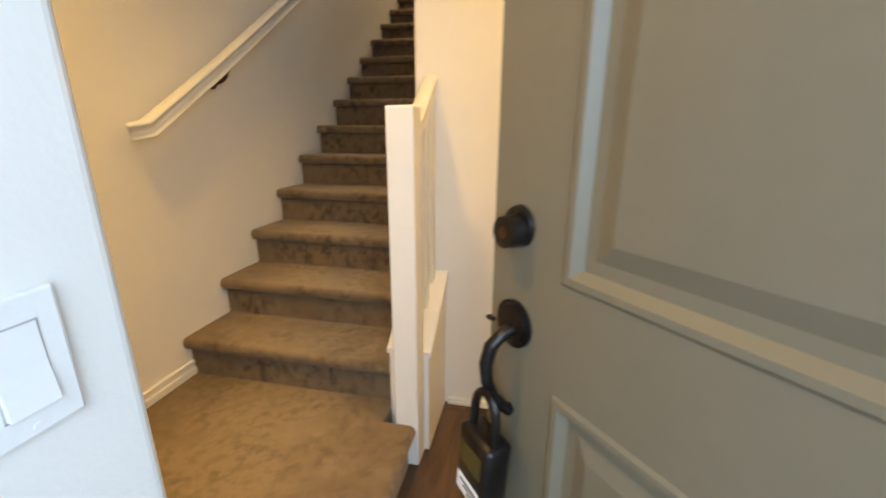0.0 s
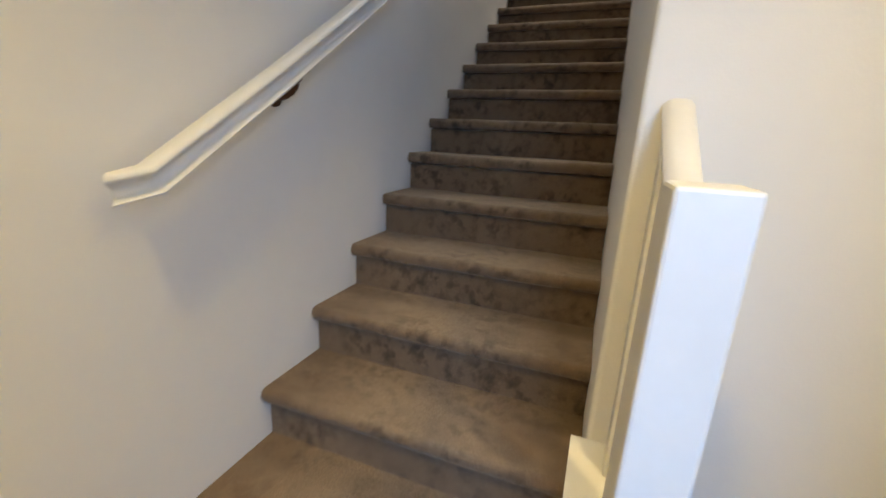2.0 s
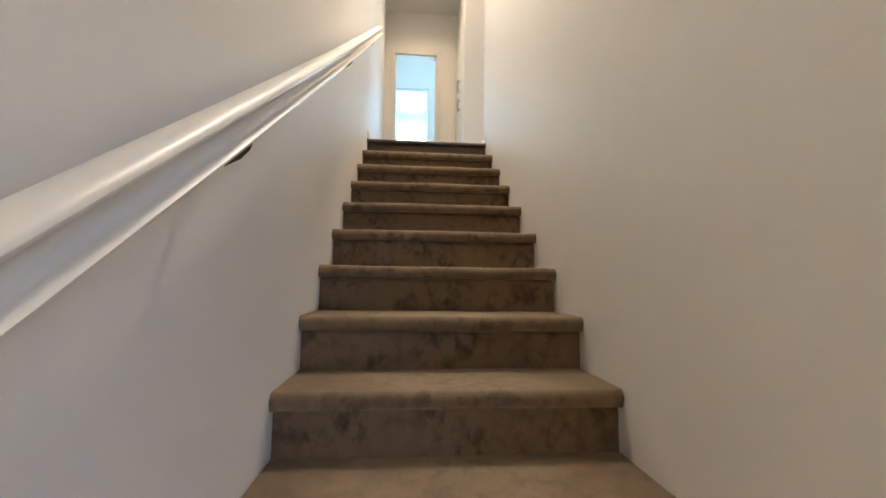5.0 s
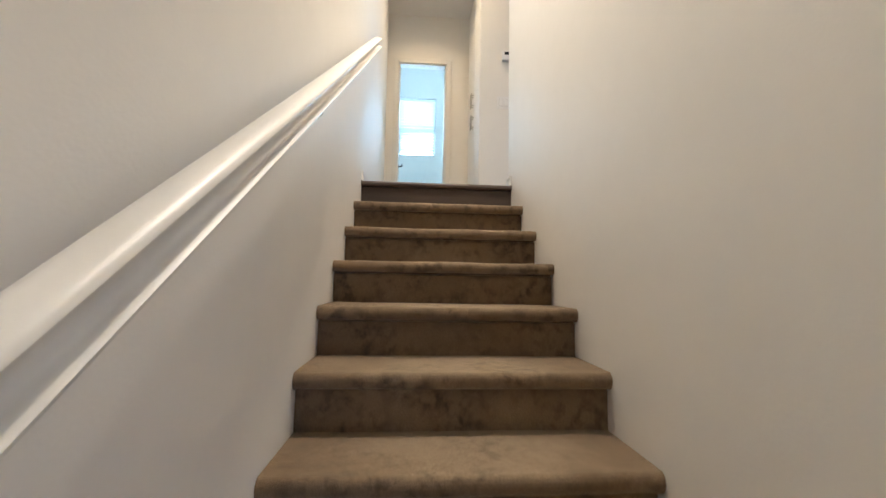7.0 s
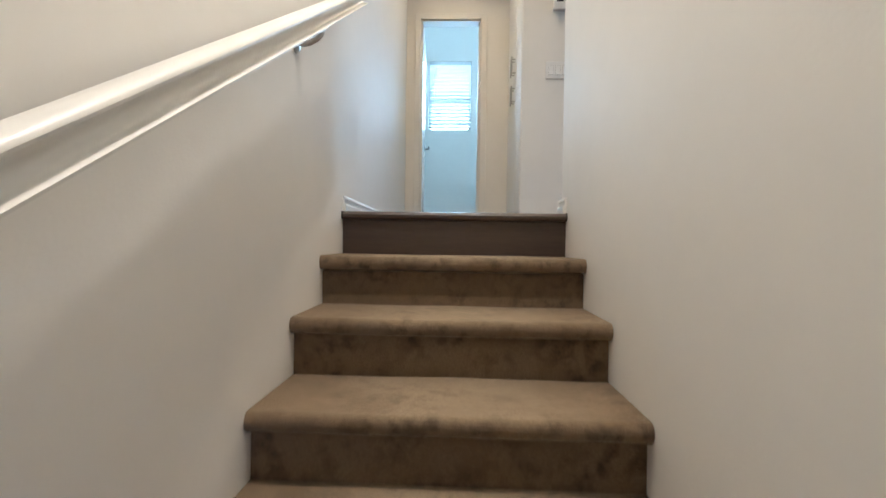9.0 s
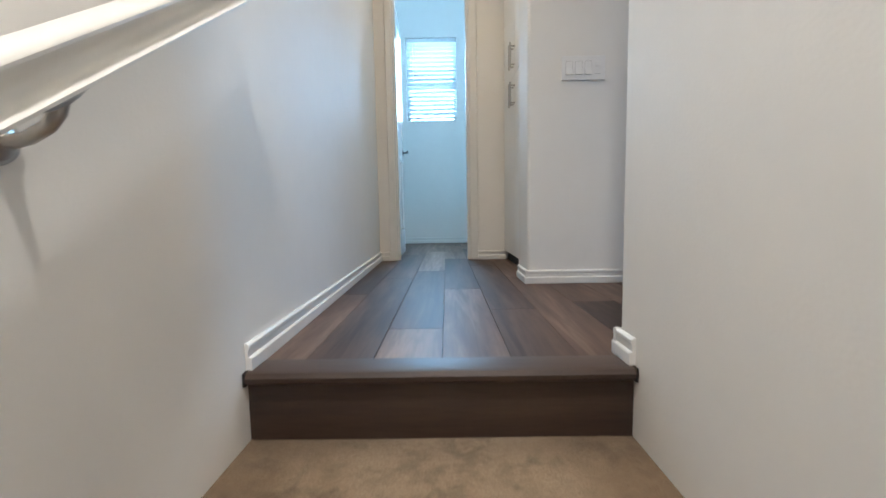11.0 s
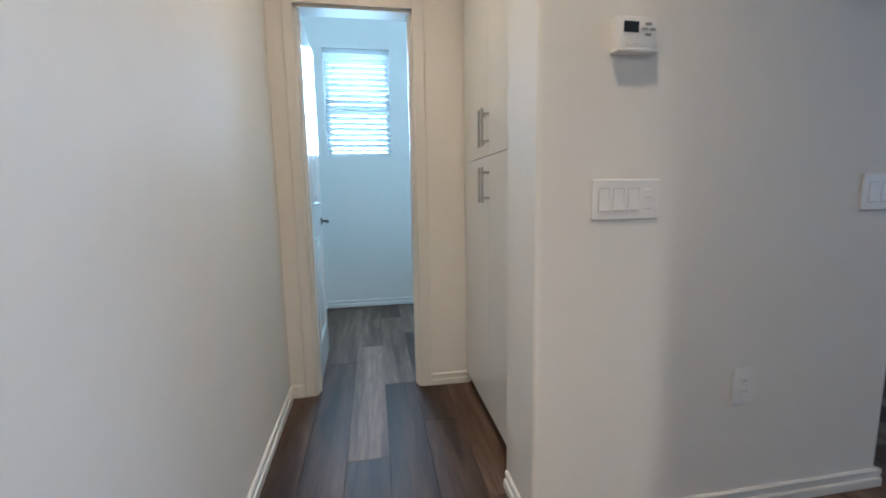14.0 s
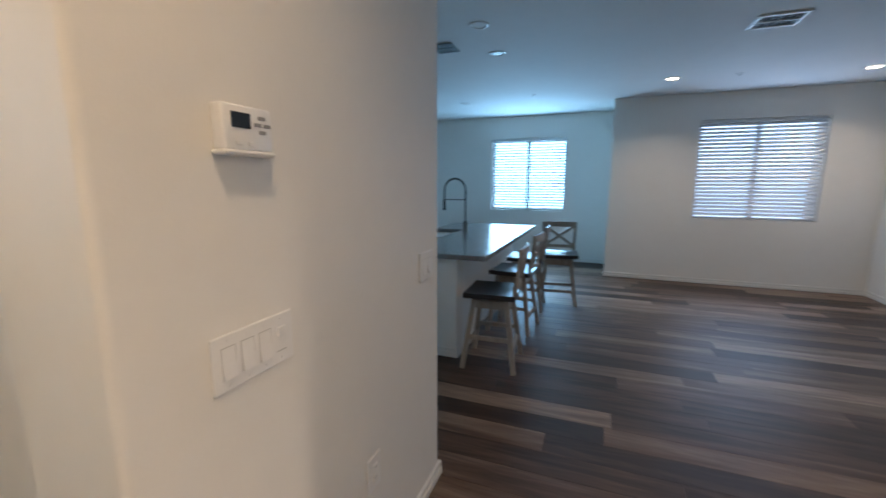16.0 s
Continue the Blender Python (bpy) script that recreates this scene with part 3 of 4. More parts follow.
baseboard(0, -1.06, 0, -0.002, 0.0, -1, 0.8)
baseboard(XS + 0.016, -1.062, 0, -1.062, 0.0, -1, 0.8)
baseboard(3.0, Y_WALL, XR2 + 0.02, Y_WALL, LOW, 1, 0.35)
baseboard(0, Y_LAND - 0.004, X_HALL, Y_DOOR, F, -1)
baseboard(X_HALL, Y_DOOR, OX0 - 0.056, Y_DOOR, F, -1)
baseboard(XR, Y_LAND - 0.004, XR, Y_END + 0.014, F, 1)
baseboard(XR - 0.014, Y_END, XR2 + 0.014, Y_END, F, 1)
baseboard(XR2, Y_END + 0.014, XR2, Y_SOUTH, F, 1)
baseboard(0.772, Y_DOOR, 1.01, Y_DOOR, F, -1)
baseboard(X_CORNER, 5.385, X_CORNER, Y_SW - 0.014, F, -1)
baseboard(X_CORNER - 0.014, Y_SW, X_SWEND + 0.014, Y_SW, F, -1)
baseboard(X_SWEND, Y_SW - 0.014, X_SWEND, Y_NORTH, F, -1)
baseboard(X_LIV, Y_SOUTH, X_LIV, Y_STEP + 0.014, F, 1)
baseboard(X_KIT, Y_STEP - 0.1, X_KIT, Y_NORTH, F, 1)
baseboard(XR2, Y_SOUTH, X_LIV, Y_SOUTH, F, 1)
baseboard(-1.58, Y_BACK, 1.35, Y_BACK, F, -1)
baseboard(1.35, Y_DOOR + 0.11, 1.35, Y_BACK, F, 1)

# casing and lining of the inner doorway
CW = 0.055
cas = structure("door_casing", B(OX0 - CW, OX0, Y_DOOR - 0.016, Y_DOOR - 0.001, F, OTOP + CW, bevel=0.004), M_TRIM, "white painted casing round the inner doorway", "trim")
part("casing_side", B(OX1, OX1 + CW + 0.008, Y_DOOR - 0.016, Y_DOOR - 0.001, F, OTOP + CW, bevel=0.004), M_TRIM, cas)
part("casing_head", B(OX0, OX1, Y_DOOR - 0.016, Y_DOOR - 0.001, OTOP, OTOP + CW, bevel=0.004), M_TRIM, cas)
part("lining", B(OX0 - 0.001, OX0 + 0.014, Y_DOOR, Y_DOOR + 0.109, F, OTOP), M_TRIM, cas)
part("lining", B(OX1 - 0.014, OX1 + 0.001, Y_DOOR, Y_DOOR + 0.109, F, OTOP), M_TRIM, cas)
part("lining", B(OX0, OX1, Y_DOOR, Y_DOOR + 0.109, OTOP - 0.014, OTOP + 0.001), M_TRIM, cas)
part("stop", B(OX0 + 0.014, OX0 + 0.024, Y_DOOR + 0.035, Y_DOOR + 0.07, F, OTOP - 0.014), M_TRIM, cas)
part("stop", B(OX1 - 0.024, OX1 - 0.014, Y_DOOR + 0.035, Y_DOOR + 0.07, F, OTOP - 0.014), M_TRIM, cas)
for z in (0.19, 1.01, 1.81):
    part("hinge", B(OX0 + 0.0142, OX0 + 0.0168, Y_DOOR + 0.073, Y_DOOR + 0.106, F + z, F + z + 0.09, bevel=0.001), M_NICKEL, cas, "dark metal hinge leaf")

# ---- handrail on the stair wall ----
RAIL = [(0.0785 + 0.0290 * math.cos(a), 0.008 + 0.0130 * math.sin(a)) for a in (math.pi * (1.10 - 0.1 * k) for k in range(13))]
RAIL += [(0.093, -0.005), (0.086, -0.010), (0.083, -0.016), (0.083, -0.022), (0.086, -0.028), (0.093, -0.032), (0.103, -0.0335), (0.107, -0.036), (0.106, -0.040), (0.101, -0.041), (0.058, -0.041), (0.054, -0.037), (0.056, -0.012)]



def sweep(bm, prof, path):
    """A moulding swept along (y, z) points with mitred bends; profile pairs (out from wall, up)."""
    rows = []
    for i, (y, z) in enumerate(path):
        a = Vector(path[max(i - 1, 0)])
        b = Vector(path[min(i + 1, len(path) - 1)])
        p = Vector((y, z))
        d0 = (p - a).normalized() if i else (b - p).normalized()
        d1 = (b - p).normalized() if i < len(path) - 1 else d0
        n0, n1 = Vector((-d0.y, d0.x)), Vector((-d1.y, d1.x))
        m = (n0 + n1).normalized()
        m = m / max(0.3, m.dot(n0))
        rows.append([bm.verts.new((u, y + m.x * v, z + m.y * v)) for u, v in prof])
    k = len(prof)
    for a, b in zip(rows, rows[1:]):
        for j in range(k):
            bm.faces.new((a[j], b[j], b[(j + 1) % k], a[(j + 1) % k]))
    bm.faces.new(rows[0][::-1])
    bm.faces.new(rows[-1])
    return bm


SL = R / RUN
RSL = 0.691


def rail_z(y):
    """Height of the rail's axis; the long rail sags a little between its ends."""
    s = min(max((y + 0.05) / 3.97, 0), 1)
    return 1.095 + (y + 0.05) * RSL - 0.035 * math.sin(math.pi * s ** 0.7) + 0.024 * s


handrail = thing("handrail", None, None, "white painted moulded wooden handrail on wall brackets", "handrail")
part("rail", sweep(bmesh.new(), RAIL, [(-0.180, 1.058), (-0.085, 1.0715)] + [(y, rail_z(y)) for y in (0.3 + 0.33 * k for k in range(11))] + [(3.895, rail_z(3.895))]), M_TRIM, handrail, smooth=True)
for v in handrail.children[0].data.vertices:
    if v.co.y < -0.15:                  # the lower end is cut back towards the wall
        v.co.y += (0.108 - v.co.x) * 0.8
for y in (0.36, 1.365, 2.455, 3.40):
    z = rail_z(y) - 0.050
    metal = M_BRONZE if y < 3 else M_STEEL
    bm = bmesh.new()
    disc(bm, (0.0005, y, z - 0.046), (1, 0, 0), 0.031, 0.005, r1=0.029)
    disc(bm, (0.0055, y, z - 0.046), (1, 0, 0), 0.025, 0.006, r1=0.016)
    tube(bm, [(0.008, y, z - 0.046), (0.026, y, z - 0.050), (0.045, y, z - 0.046), (0.068, y, z - 0.034), (0.080, y, z - 0.020), (0.084, y, z - 0.001)], [0.010, 0.0085, 0.008, 0.008, 0.0085, 0.010], 12)
    br = part("bracket", bm, metal, handrail, "curved metal rail bracket with a round plate", smooth=True)
    bm = bmesh.new()
    bar_z = lambda s: z + s * 0.034 * RSL - 0.002
    tube(bm, [(0.084, y + s * 0.034, bar_z(s)) for s in (-1, -0.5, 0, 0.5, 1)], [0.005, 0.009, 0.011, 0.009, 0.005], 10)
    part("saddle", bm, metal, br, smooth=True)

# ---- newel, curb and balusters ----
bal = thing("stair_railing", None, None, "white painted newel post with short balustrade", "railing")
part("newel_post", B(0.996, 1.086, -0.126, -0.036, LOW, 1.130, bevel=0.006), M_TRIM, bal, "square white newel post")
cz = lambda y: 0.475 + (y - Y_WALL) * SL
bm = bmesh.new()
prism(bm, [(-0.035, LOW), (Y_WALL - 0.001, LOW), (Y_WALL - 0.001, cz(Y_WALL) - 0.02), (-0.035, cz(-0.035) - 0.02)], 0.950, 1.104)
part("curb", bm, M_TRIM, bal)
bm = bmesh.new()
prism(bm, [(-0.035, cz(-0.035) - 0.0195), (Y_WALL - 0.001, cz(Y_WALL) - 0.0195), (Y_WALL - 0.001, cz(Y_WALL)), (-0.035, cz(-0.035))], 0.940, 1.114)
part("cap", bm, M_TRIM, bal)
tz = lambda y: 1.070 + (y - 0.03) * SL
for y in (0.040, 0.140, 0.240):
    bm = bmesh.new()
    h = 0.021
    prism(bm, [(y - h, cz(y - h) - 0.004), (y + h, cz(y + h) - 0.004), (y + h, tz(y + h) - 0.05), (y - h, tz(y - h) - 0.05)], 1.019, 1.061)
    bmesh.ops.bevel(bm, geom=[e for e in bm.edges if abs(e.verts[0].co.z - e.verts[1].co.z) > 0.2], offset=0.003, segments=2, profile=0.5, affect="EDGES")
    part("baluster", bm, M_TRIM, bal)
TOPR = [(1.012, 0.008), (1.020, 0.018), (1.032, 0.022), (1.048, 0.022), (1.060, 0.018), (1.068, 0.008), (1.066, -0.010), (1.058, -0.022), (1.060, -0.042), (1.020, -0.042), (1.022, -0.022), (1.014, -0.010)]
part("rail", sweep(bmesh.new(), TOPR, [(-0.037, tz(-0.037)), (Y_WALL - 0.001, tz(Y_WALL - 0.001))]), M_TRIM, bal, smooth=True)

# ---- front door ----
DOOR_W, DOOR_H = 0.929, 2.02


def panelled(bm, w, h, t, holes, depth, slope):
    """A door slab from x=0 to w with sunken, moulded panels on both faces (y=0 and y=t)."""
    xs = sorted({0, w, *(v for q in holes for v in q[:2])})
    zs = sorted({0, h, *(v for q in holes for v in q[2:])})
    for face in (0, 1):
        y = 0 if face == 0 else t
        s = 1 if face == 0 else -1
        for i in range(len(xs) - 1):
            for j in range(len(zs) - 1):
                c = ((xs[i] + xs[i + 1]) / 2, (zs[j] + zs[j + 1]) / 2)
                hole = any(q[0] < c[0] < q[1] and q[2] < c[1] < q[3] for q in holes)
                if hole:
                    continue
                bm.faces.new([bm.verts.new((x, y, z)) for x, z in ((xs[i], zs[j]), (xs[i + 1], zs[j]), (xs[i + 1], zs[j + 1]), (xs[i], zs[j + 1]))])
        for a, b, c, d in holes:
            rings = []
            for inset, dep in ((0, 0), (0.006, -0.004), (slope * 0.35, -0.004), (slope * 0.6, depth), (slope, depth), (slope + 0.028, depth * 0.25)):
                rings.append([bm.verts.new((x, y + s * dep, z)) for x, z in ((a + inset, c + inset), (b - inset, c + inset), (b - inset, d - inset), (a + inset, d - inset))])
            for p, q in zip(rings, rings[1:]):
                for k in range(4):
                    bm.faces.new((p[k], p[(k + 1) % 4], q[(k + 1) % 4], q[k]))
            bm.faces.new(rings[-1])
    for x0, z0, x1, z1 in ((0, 0, w, 0), (w, 0, w, h), (w, h, 0, h), (0, h, 0, 0)):
        bm.faces.new([bm.verts.new(p) for p in ((x0, 0, z0), (x1, 0, z1), (x1, t, z1), (x0, t, z0))])
    bmesh.ops.remove_doubles(bm, verts=bm.verts, dist=0.0004)
    return bm


front_door = thing("front_door", None, None, "olive-grey panelled front door standing half open", "door")
# local x runs from the hinge to the latch, local y is the inner side
panels = [(0.140, 0.768, 0.22, 0.843), (0.140, 0.768, 1.022, 1.86)]
part("slab", panelled(bmesh.new(), DOOR_W, DOOR_H, 0.044, panels, 0.012, 0.046), M_DOORP, front_door)
lx = DOOR_W - 0.066
bm = bmesh.new()
disc(bm, (lx, 0.0, 1.090), (0, -1, 0), 0.034, 0.009, r1=0.031)
lock = part("deadbolt", bm, M_BLACK, front_door, "black deadbolt cylinder", smooth=True)
bm = bmesh.new()
disc(bm, (lx, -0.009, 1.083), (0, -1, 0), 0.027, 0.026, r1=0.025)
part("cylinder", bm, M_BLACK, lock, smooth=True)
bm = bmesh.new()
disc(bm, (lx, -0.0345, 1.083), (0, -1, 0), 0.009, 0.002)
box(bm, lx - 0.0012, lx + 0.0012, -0.0372, -0.0362, 1.077, 1.089)
part("keyhole", bm, M_BRONZE, lock)
bm = bmesh.new()
for k in range(2):
    disc(bm, (lx, -0.004 * k, 0.922), (0, -1, 0), 0.042 - 0.007 * k, 0.006)
hs = part("handle_set", bm, M_BLACK, front_door, "black lever plate with curved grip", smooth=True)
bm = bmesh.new()
tube(bm, [(lx, -0.006, 0.912), (lx, -0.026, 0.908), (lx + 0.004, -0.046, 0.888), (lx + 0.008, -0.052, 0.855), (lx + 0.008, -0.048, 0.82), (lx + 0.004, -0.036, 0.79), (lx, -0.018, 0.765), (lx, -0.004, 0.752)], [0.012, 0.011, 0.012, 0.012, 0.011, 0.010, 0.010, 0.012], 12)
part("grip", bm, M_BLACK, hs, smooth=True)
bm = bmesh.new()
box(bm, lx + 0.012, lx + 0.030, -0.040, -0.030, 0.928, 0.934, bevel=0.002)
part("thumb_latch", bm, M_BLACK, hs)
bm = bmesh.new()
disc(bm, (lx, 0.0435, 1.090), (0, 1, 0), 0.033, 0.012)
disc(bm, (lx, 0.0435, 0.922), (0, 1, 0), 0.033, 0.040)
part("inner_knob", bm, M_BLACK, front_door, smooth=True)
# hinge pins
for z in (0.2, 1.0, 1.8):
    bm = bmesh.new()
    tube(bm, [(-0.004, 0.050, z), (-0.004, 0.050, z + 0.09)], 0.006, 8)
    part("hinge", bm, M_STEEL, front_door)
for o in (front_door, *front_door.children_recursive):
    if o.type == "MESH":
        o.data.transform(Matrix.Scale(-1, 4, (0, 1, 0)))
        o.data.flip_normals()
front_door.matrix_world = Matrix.Translation((2.002, -1.357, LOW + 0.004)) @ Matrix.Rotation(2.297, 4, "Z")


# lockbox hanging from the grip
lockbox = thing("key_lockbox", None, None, "black electronic key lockbox hanging on the door handle", "lockbox")
bm = B(-0.040, 0.040, -0.028, 0.020, -0.135, 0.0, bevel=0.012, seg=3)
part("body", bm, M_BLACK, lockbox, smooth=True)
M_AMBER = material("olive_display", (0.045, 0.04, 0.012), 0.35)
part("display", B(-0.026, 0.026, 0.0195, 0.0215, -0.062, -0.022, bevel=0.001), M_AMBER, lockbox, "dark olive display strip")
part("sticker", B(-0.028, 0.028, 0.0195, 0.0212, -0.120, -0.088), M_PLASTIC, lockbox, "white sticker with black bars")
bm = bmesh.new()
for k in range(3):
    box(bm, -0.023, 0.020 - 0.010 * k, 0.0214, 0.0219, -0.098 - 0.008 * k, -0.094 - 0.008 * k)
part("lettering", bm, M_DARK, lockbox)
bm = bmesh.new()
tube(bm, [(-0.026, 0, -0.002)] + [(-0.026 * math.cos(a), 0, 0.030 + 0.040 * math.sin(a)) for a in (math.pi * k / 10 for k in range(11))] + [(0.026, 0, -0.002)], 0.007, 10)
part("shackle", bm, M_BLACK, lockbox, smooth=True)
lockbox.matrix_world = front_door.matrix_world @ Matrix.Translation((lx + 0.002, 0.056, 0.722)) @ Matrix.Rotation(radians(-5), 4, "Y") @ Matrix.Scale(1.2, 4)


# ---- switches and sockets ----
def wall_plate(name, label, gangs, at, normal, kind="rocker", w=None, h=0.117):
    """A white plate with rockers or sockets; local x across, z up, y towards the wall."""
    t = thing(name, None, None, label, "light switch" if kind != "outlet" else "socket")
    w = w or 0.072 + 0.046 * (gangs - 1)
    part("plate", B(-w / 2, w / 2, -0.007, 0.0, -h / 2, h / 2, bevel=0.003), M_PLASTIC, t)
    for g in range(gangs):
        x = (g - (gangs - 1) / 2) * 0.046 * w / (0.072 + 0.046 * (gangs - 1))
        if kind == "outlet":
            for s in (-1, 1):
                f = part("socket", B(x - 0.015, x + 0.015, -0.0095, -0.006, s * 0.020 - 0.013, s * 0.020 + 0.013, bevel=0.004), M_PLASTIC, t)
                bm = bmesh.new()
                box(bm, x - 0.007, x - 0.005, -0.0098, -0.009, s * 0.020 - 0.003, s * 0.020 + 0.006)
                box(bm, x + 0.005, x + 0.007, -0.0098, -0.009, s * 0.020 - 0.003, s * 0.020 + 0.006)
                part("slots", bm, M_DARK, f)
        elif gangs == 4 and g == 3:
            part("dimmer_button", B(x - 0.012, x + 0.012, -0.0115, -0.006, 0.006, 0.030, bevel=0.002), M_PLASTIC, t, "small square dimmer button")
            part("dimmer_slot", B(x - 0.014, x + 0.014, -0.0078, -0.0068, -0.031, -0.029), material_gap, t)
        else:
            bm = bmesh.new()
            prism(bm, [(-0.006, -0.033), (-0.0125, -0.033), (-0.0085, 0.0), (-0.0075, 0.033), (-0.006, 0.033)], x - 0.0165, x + 0.0165)
            part("rocker", bm, M_PLASTIC, t, "white rocker")
            bm = bmesh.new()
            for (a, b, c, d) in ((-0.018, 0.018, -0.0347, -0.0332), (-0.018, 0.018, 0.0332, 0.0347), (-0.018, -0.0168, -0.034, 0.034), (0.0168, 0.018, -0.034, 0.034)):
                box(bm, x + a, x + b, -0.0074, -0.0071, c, d)
            part("gap", bm, material_gap, t)
        for s in (-1, 1):
            part("screw", disc(bmesh.new(), (x, -0.0069, s * 0.048), (0, -1, 0), 0.0032, 0.0012, 10), M_PLASTIC, t)
    ang = math.atan2(normal[0], -normal[1])
    t.matrix_world = Matrix.Translation(at) @ Matrix.Rotation(ang, 4, "Z")
    return t


material_gap = material("plate_gap", (0.42, 0.41, 0.39), 0.7)
wall_plate("entry_switch", "white single rocker switch by the front door", 1, (XS + 0.001, -1.158, 0.884), (1, 0), w=0.070, h=0.113)
wall_plate("double_switch", "white double rocker switch on the stair wall", 2, (0.001, -0.47, 1.068), (1, 0), w=0.116, h=0.116)
wall_plate("four_gang_switch", "white plate with four rocker switches under the thermostat", 4, (1.231, Y_SW - 0.001, F + 1.124), (0, -1), w=0.225, h=0.122)
wall_plate("double_switch", "white double switch plate near the kitchen corner", 2, (2.190, Y_SW - 0.001, F + 1.132), (0, -1), w=0.140, h=0.125)
wall_plate("wall_outlet", "white wall socket above the baseboard", 1, (1.712, Y_SW - 0.001, F + 0.470), (0, -1), kind="outlet", w=0.086, h=0.128)

# thermostat
M_LCD = material("grey_lcd", (0.018, 0.022, 0.026), 0.25)
M_PRINT = material("grey_print", (0.28, 0.28, 0.28), 0.6)
thermo = thing("thermostat", None, None, "white wall thermostat with a dark display", "thermostat")
part("body", B(-0.066, 0.066, -0.030, 0, -0.044, 0.050, bevel=0.006, seg=3), M_PLASTIC, thermo, smooth=True)
part("base", B(-0.070, 0.070, -0.034, 0, -0.054, -0.043, bevel=0.005), M_PLASTIC, thermo)
part("display", B(-0.046, 0.004, -0.0315, -0.029, 0.002, 0.034, bevel=0.001), M_LCD, thermo, "dark display")
for x, z in ((0.036, 0.028), (0.036, -0.002), (0.024, 0.013), (0.050, 0.013)):
    part("button", B(x - 0.010, x + 0.010, -0.0315, -0.029, z - 0.004, z + 0.004, bevel=0.001), M_PRINT, thermo)
for x in (-0.030, 0.002):
    part("button", B(x - 0.008, x + 0.008, -0.0325, -0.029, -0.034, -0.024, bevel=0.002), M_PLASTIC, thermo)
thermo.matrix_world = Matrix.Translation((1.228, Y_SW - 0.001, F + 1.595)) @ Matrix.Diagonal((0.94, 1.1, 0.94, 1))

# ---- hall cabinet ----
cab = thing("pantry_cabinet", None, None, "tall white built-in pantry cabinet with steel bar handles", "cabinet")
# near-black colour carries the shade behind the door seams and under the doors
part("body", B(1.008, 1.028, 5.401, Y_DOOR - 0.001, F + 0.10, CEIL - 0.25), M_DARK, cab)
part("toe_kick", B(1.018, 1.028, 5.401, Y_DOOR - 0.001, F, F + 0.099), M_DARK, cab, "recessed toe kick coloured near-black for its shade")
part("filler", B(0.995, 1.028, 5.401, Y_DOOR - 0.001, CEIL - 0.249, CEIL), M_CAB, cab)
ymid, seam = 5.805, F + 1.320
for (y0, y1) in ((5.402, ymid - 0.0012), (ymid + 0.0012, Y_DOOR - 0.016)):
    for (z0, z1, hz) in ((F + 0.075, seam - 0.002, (F + 1.108, F + 1.268)), (seam + 0.002, CEIL - 0.252, (F + 1.360, F + 1.526))):
        dr = part("door", B(0.989, 1.0075, y0, y1, z0, z1, bevel=0.0012), M_CAB, cab)
        hy = ymid + (0.045 if y0 > ymid - 0.01 else -0.010)
        bm = bmesh.new()
        tube(bm, [(0.957, hy, hz[0]), (0.957, hy, hz[1])], 0.0062, 10)
        for k in (0.14, 0.86):
            zz = hz[0] + (hz[1] - hz[0]) * k
            tube(bm, [(0.957, hy, zz), (0.990, hy, zz)], 0.0052, 8)
        part("handle", bm, M_STEEL, dr, "brushed steel bar handle", smooth=True)

# ---- inner door, opened into the room ----
inner = thing("bedroom_door", None, None, "white two-panel interior door standing open", "door")
IW, IH = 0.595, 2.10
part("slab", panelled(bmesh.new(), IW, IH, 0.035, [(0.10, IW - 0.10, 0.22, 0.88), (0.10, IW - 0.10, 1.08, 1.97)], 0.010, 0.035), M_GLOSS, inner)
bm = bmesh.new()
for s, y in ((-1, 0.0), (1, 0.035)):
    disc(bm, (IW - 0.06, y, 0.965), (0, s, 0), 0.026, 0.008)
    tube(bm, [(IW - 0.06, y + s * 0.006, 0.965), (IW - 0.06, y + s * 0.045, 0.965), (IW - 0.07, y + s * 0.050, 0.965), (IW - 0.165, y + s * 0.050, 0.962)], 0.008, 10)
part("lever", bm, M_BLACK, inner, "dark metal lever handle", smooth=True)
for z in (0.18, 1.0, 1.80):
    part("hinge", B(-0.012, 0.010, 0.034, 0.040, z, z + 0.09, bevel=0.001), M_STEEL, inner, "steel hinge leaf")
inner.matrix_world = Matrix.Translation((OX0 + 0.018, Y_DOOR + 0.118, F + 0.012)) @ Matrix.Rotation(radians(92), 4, "Z")


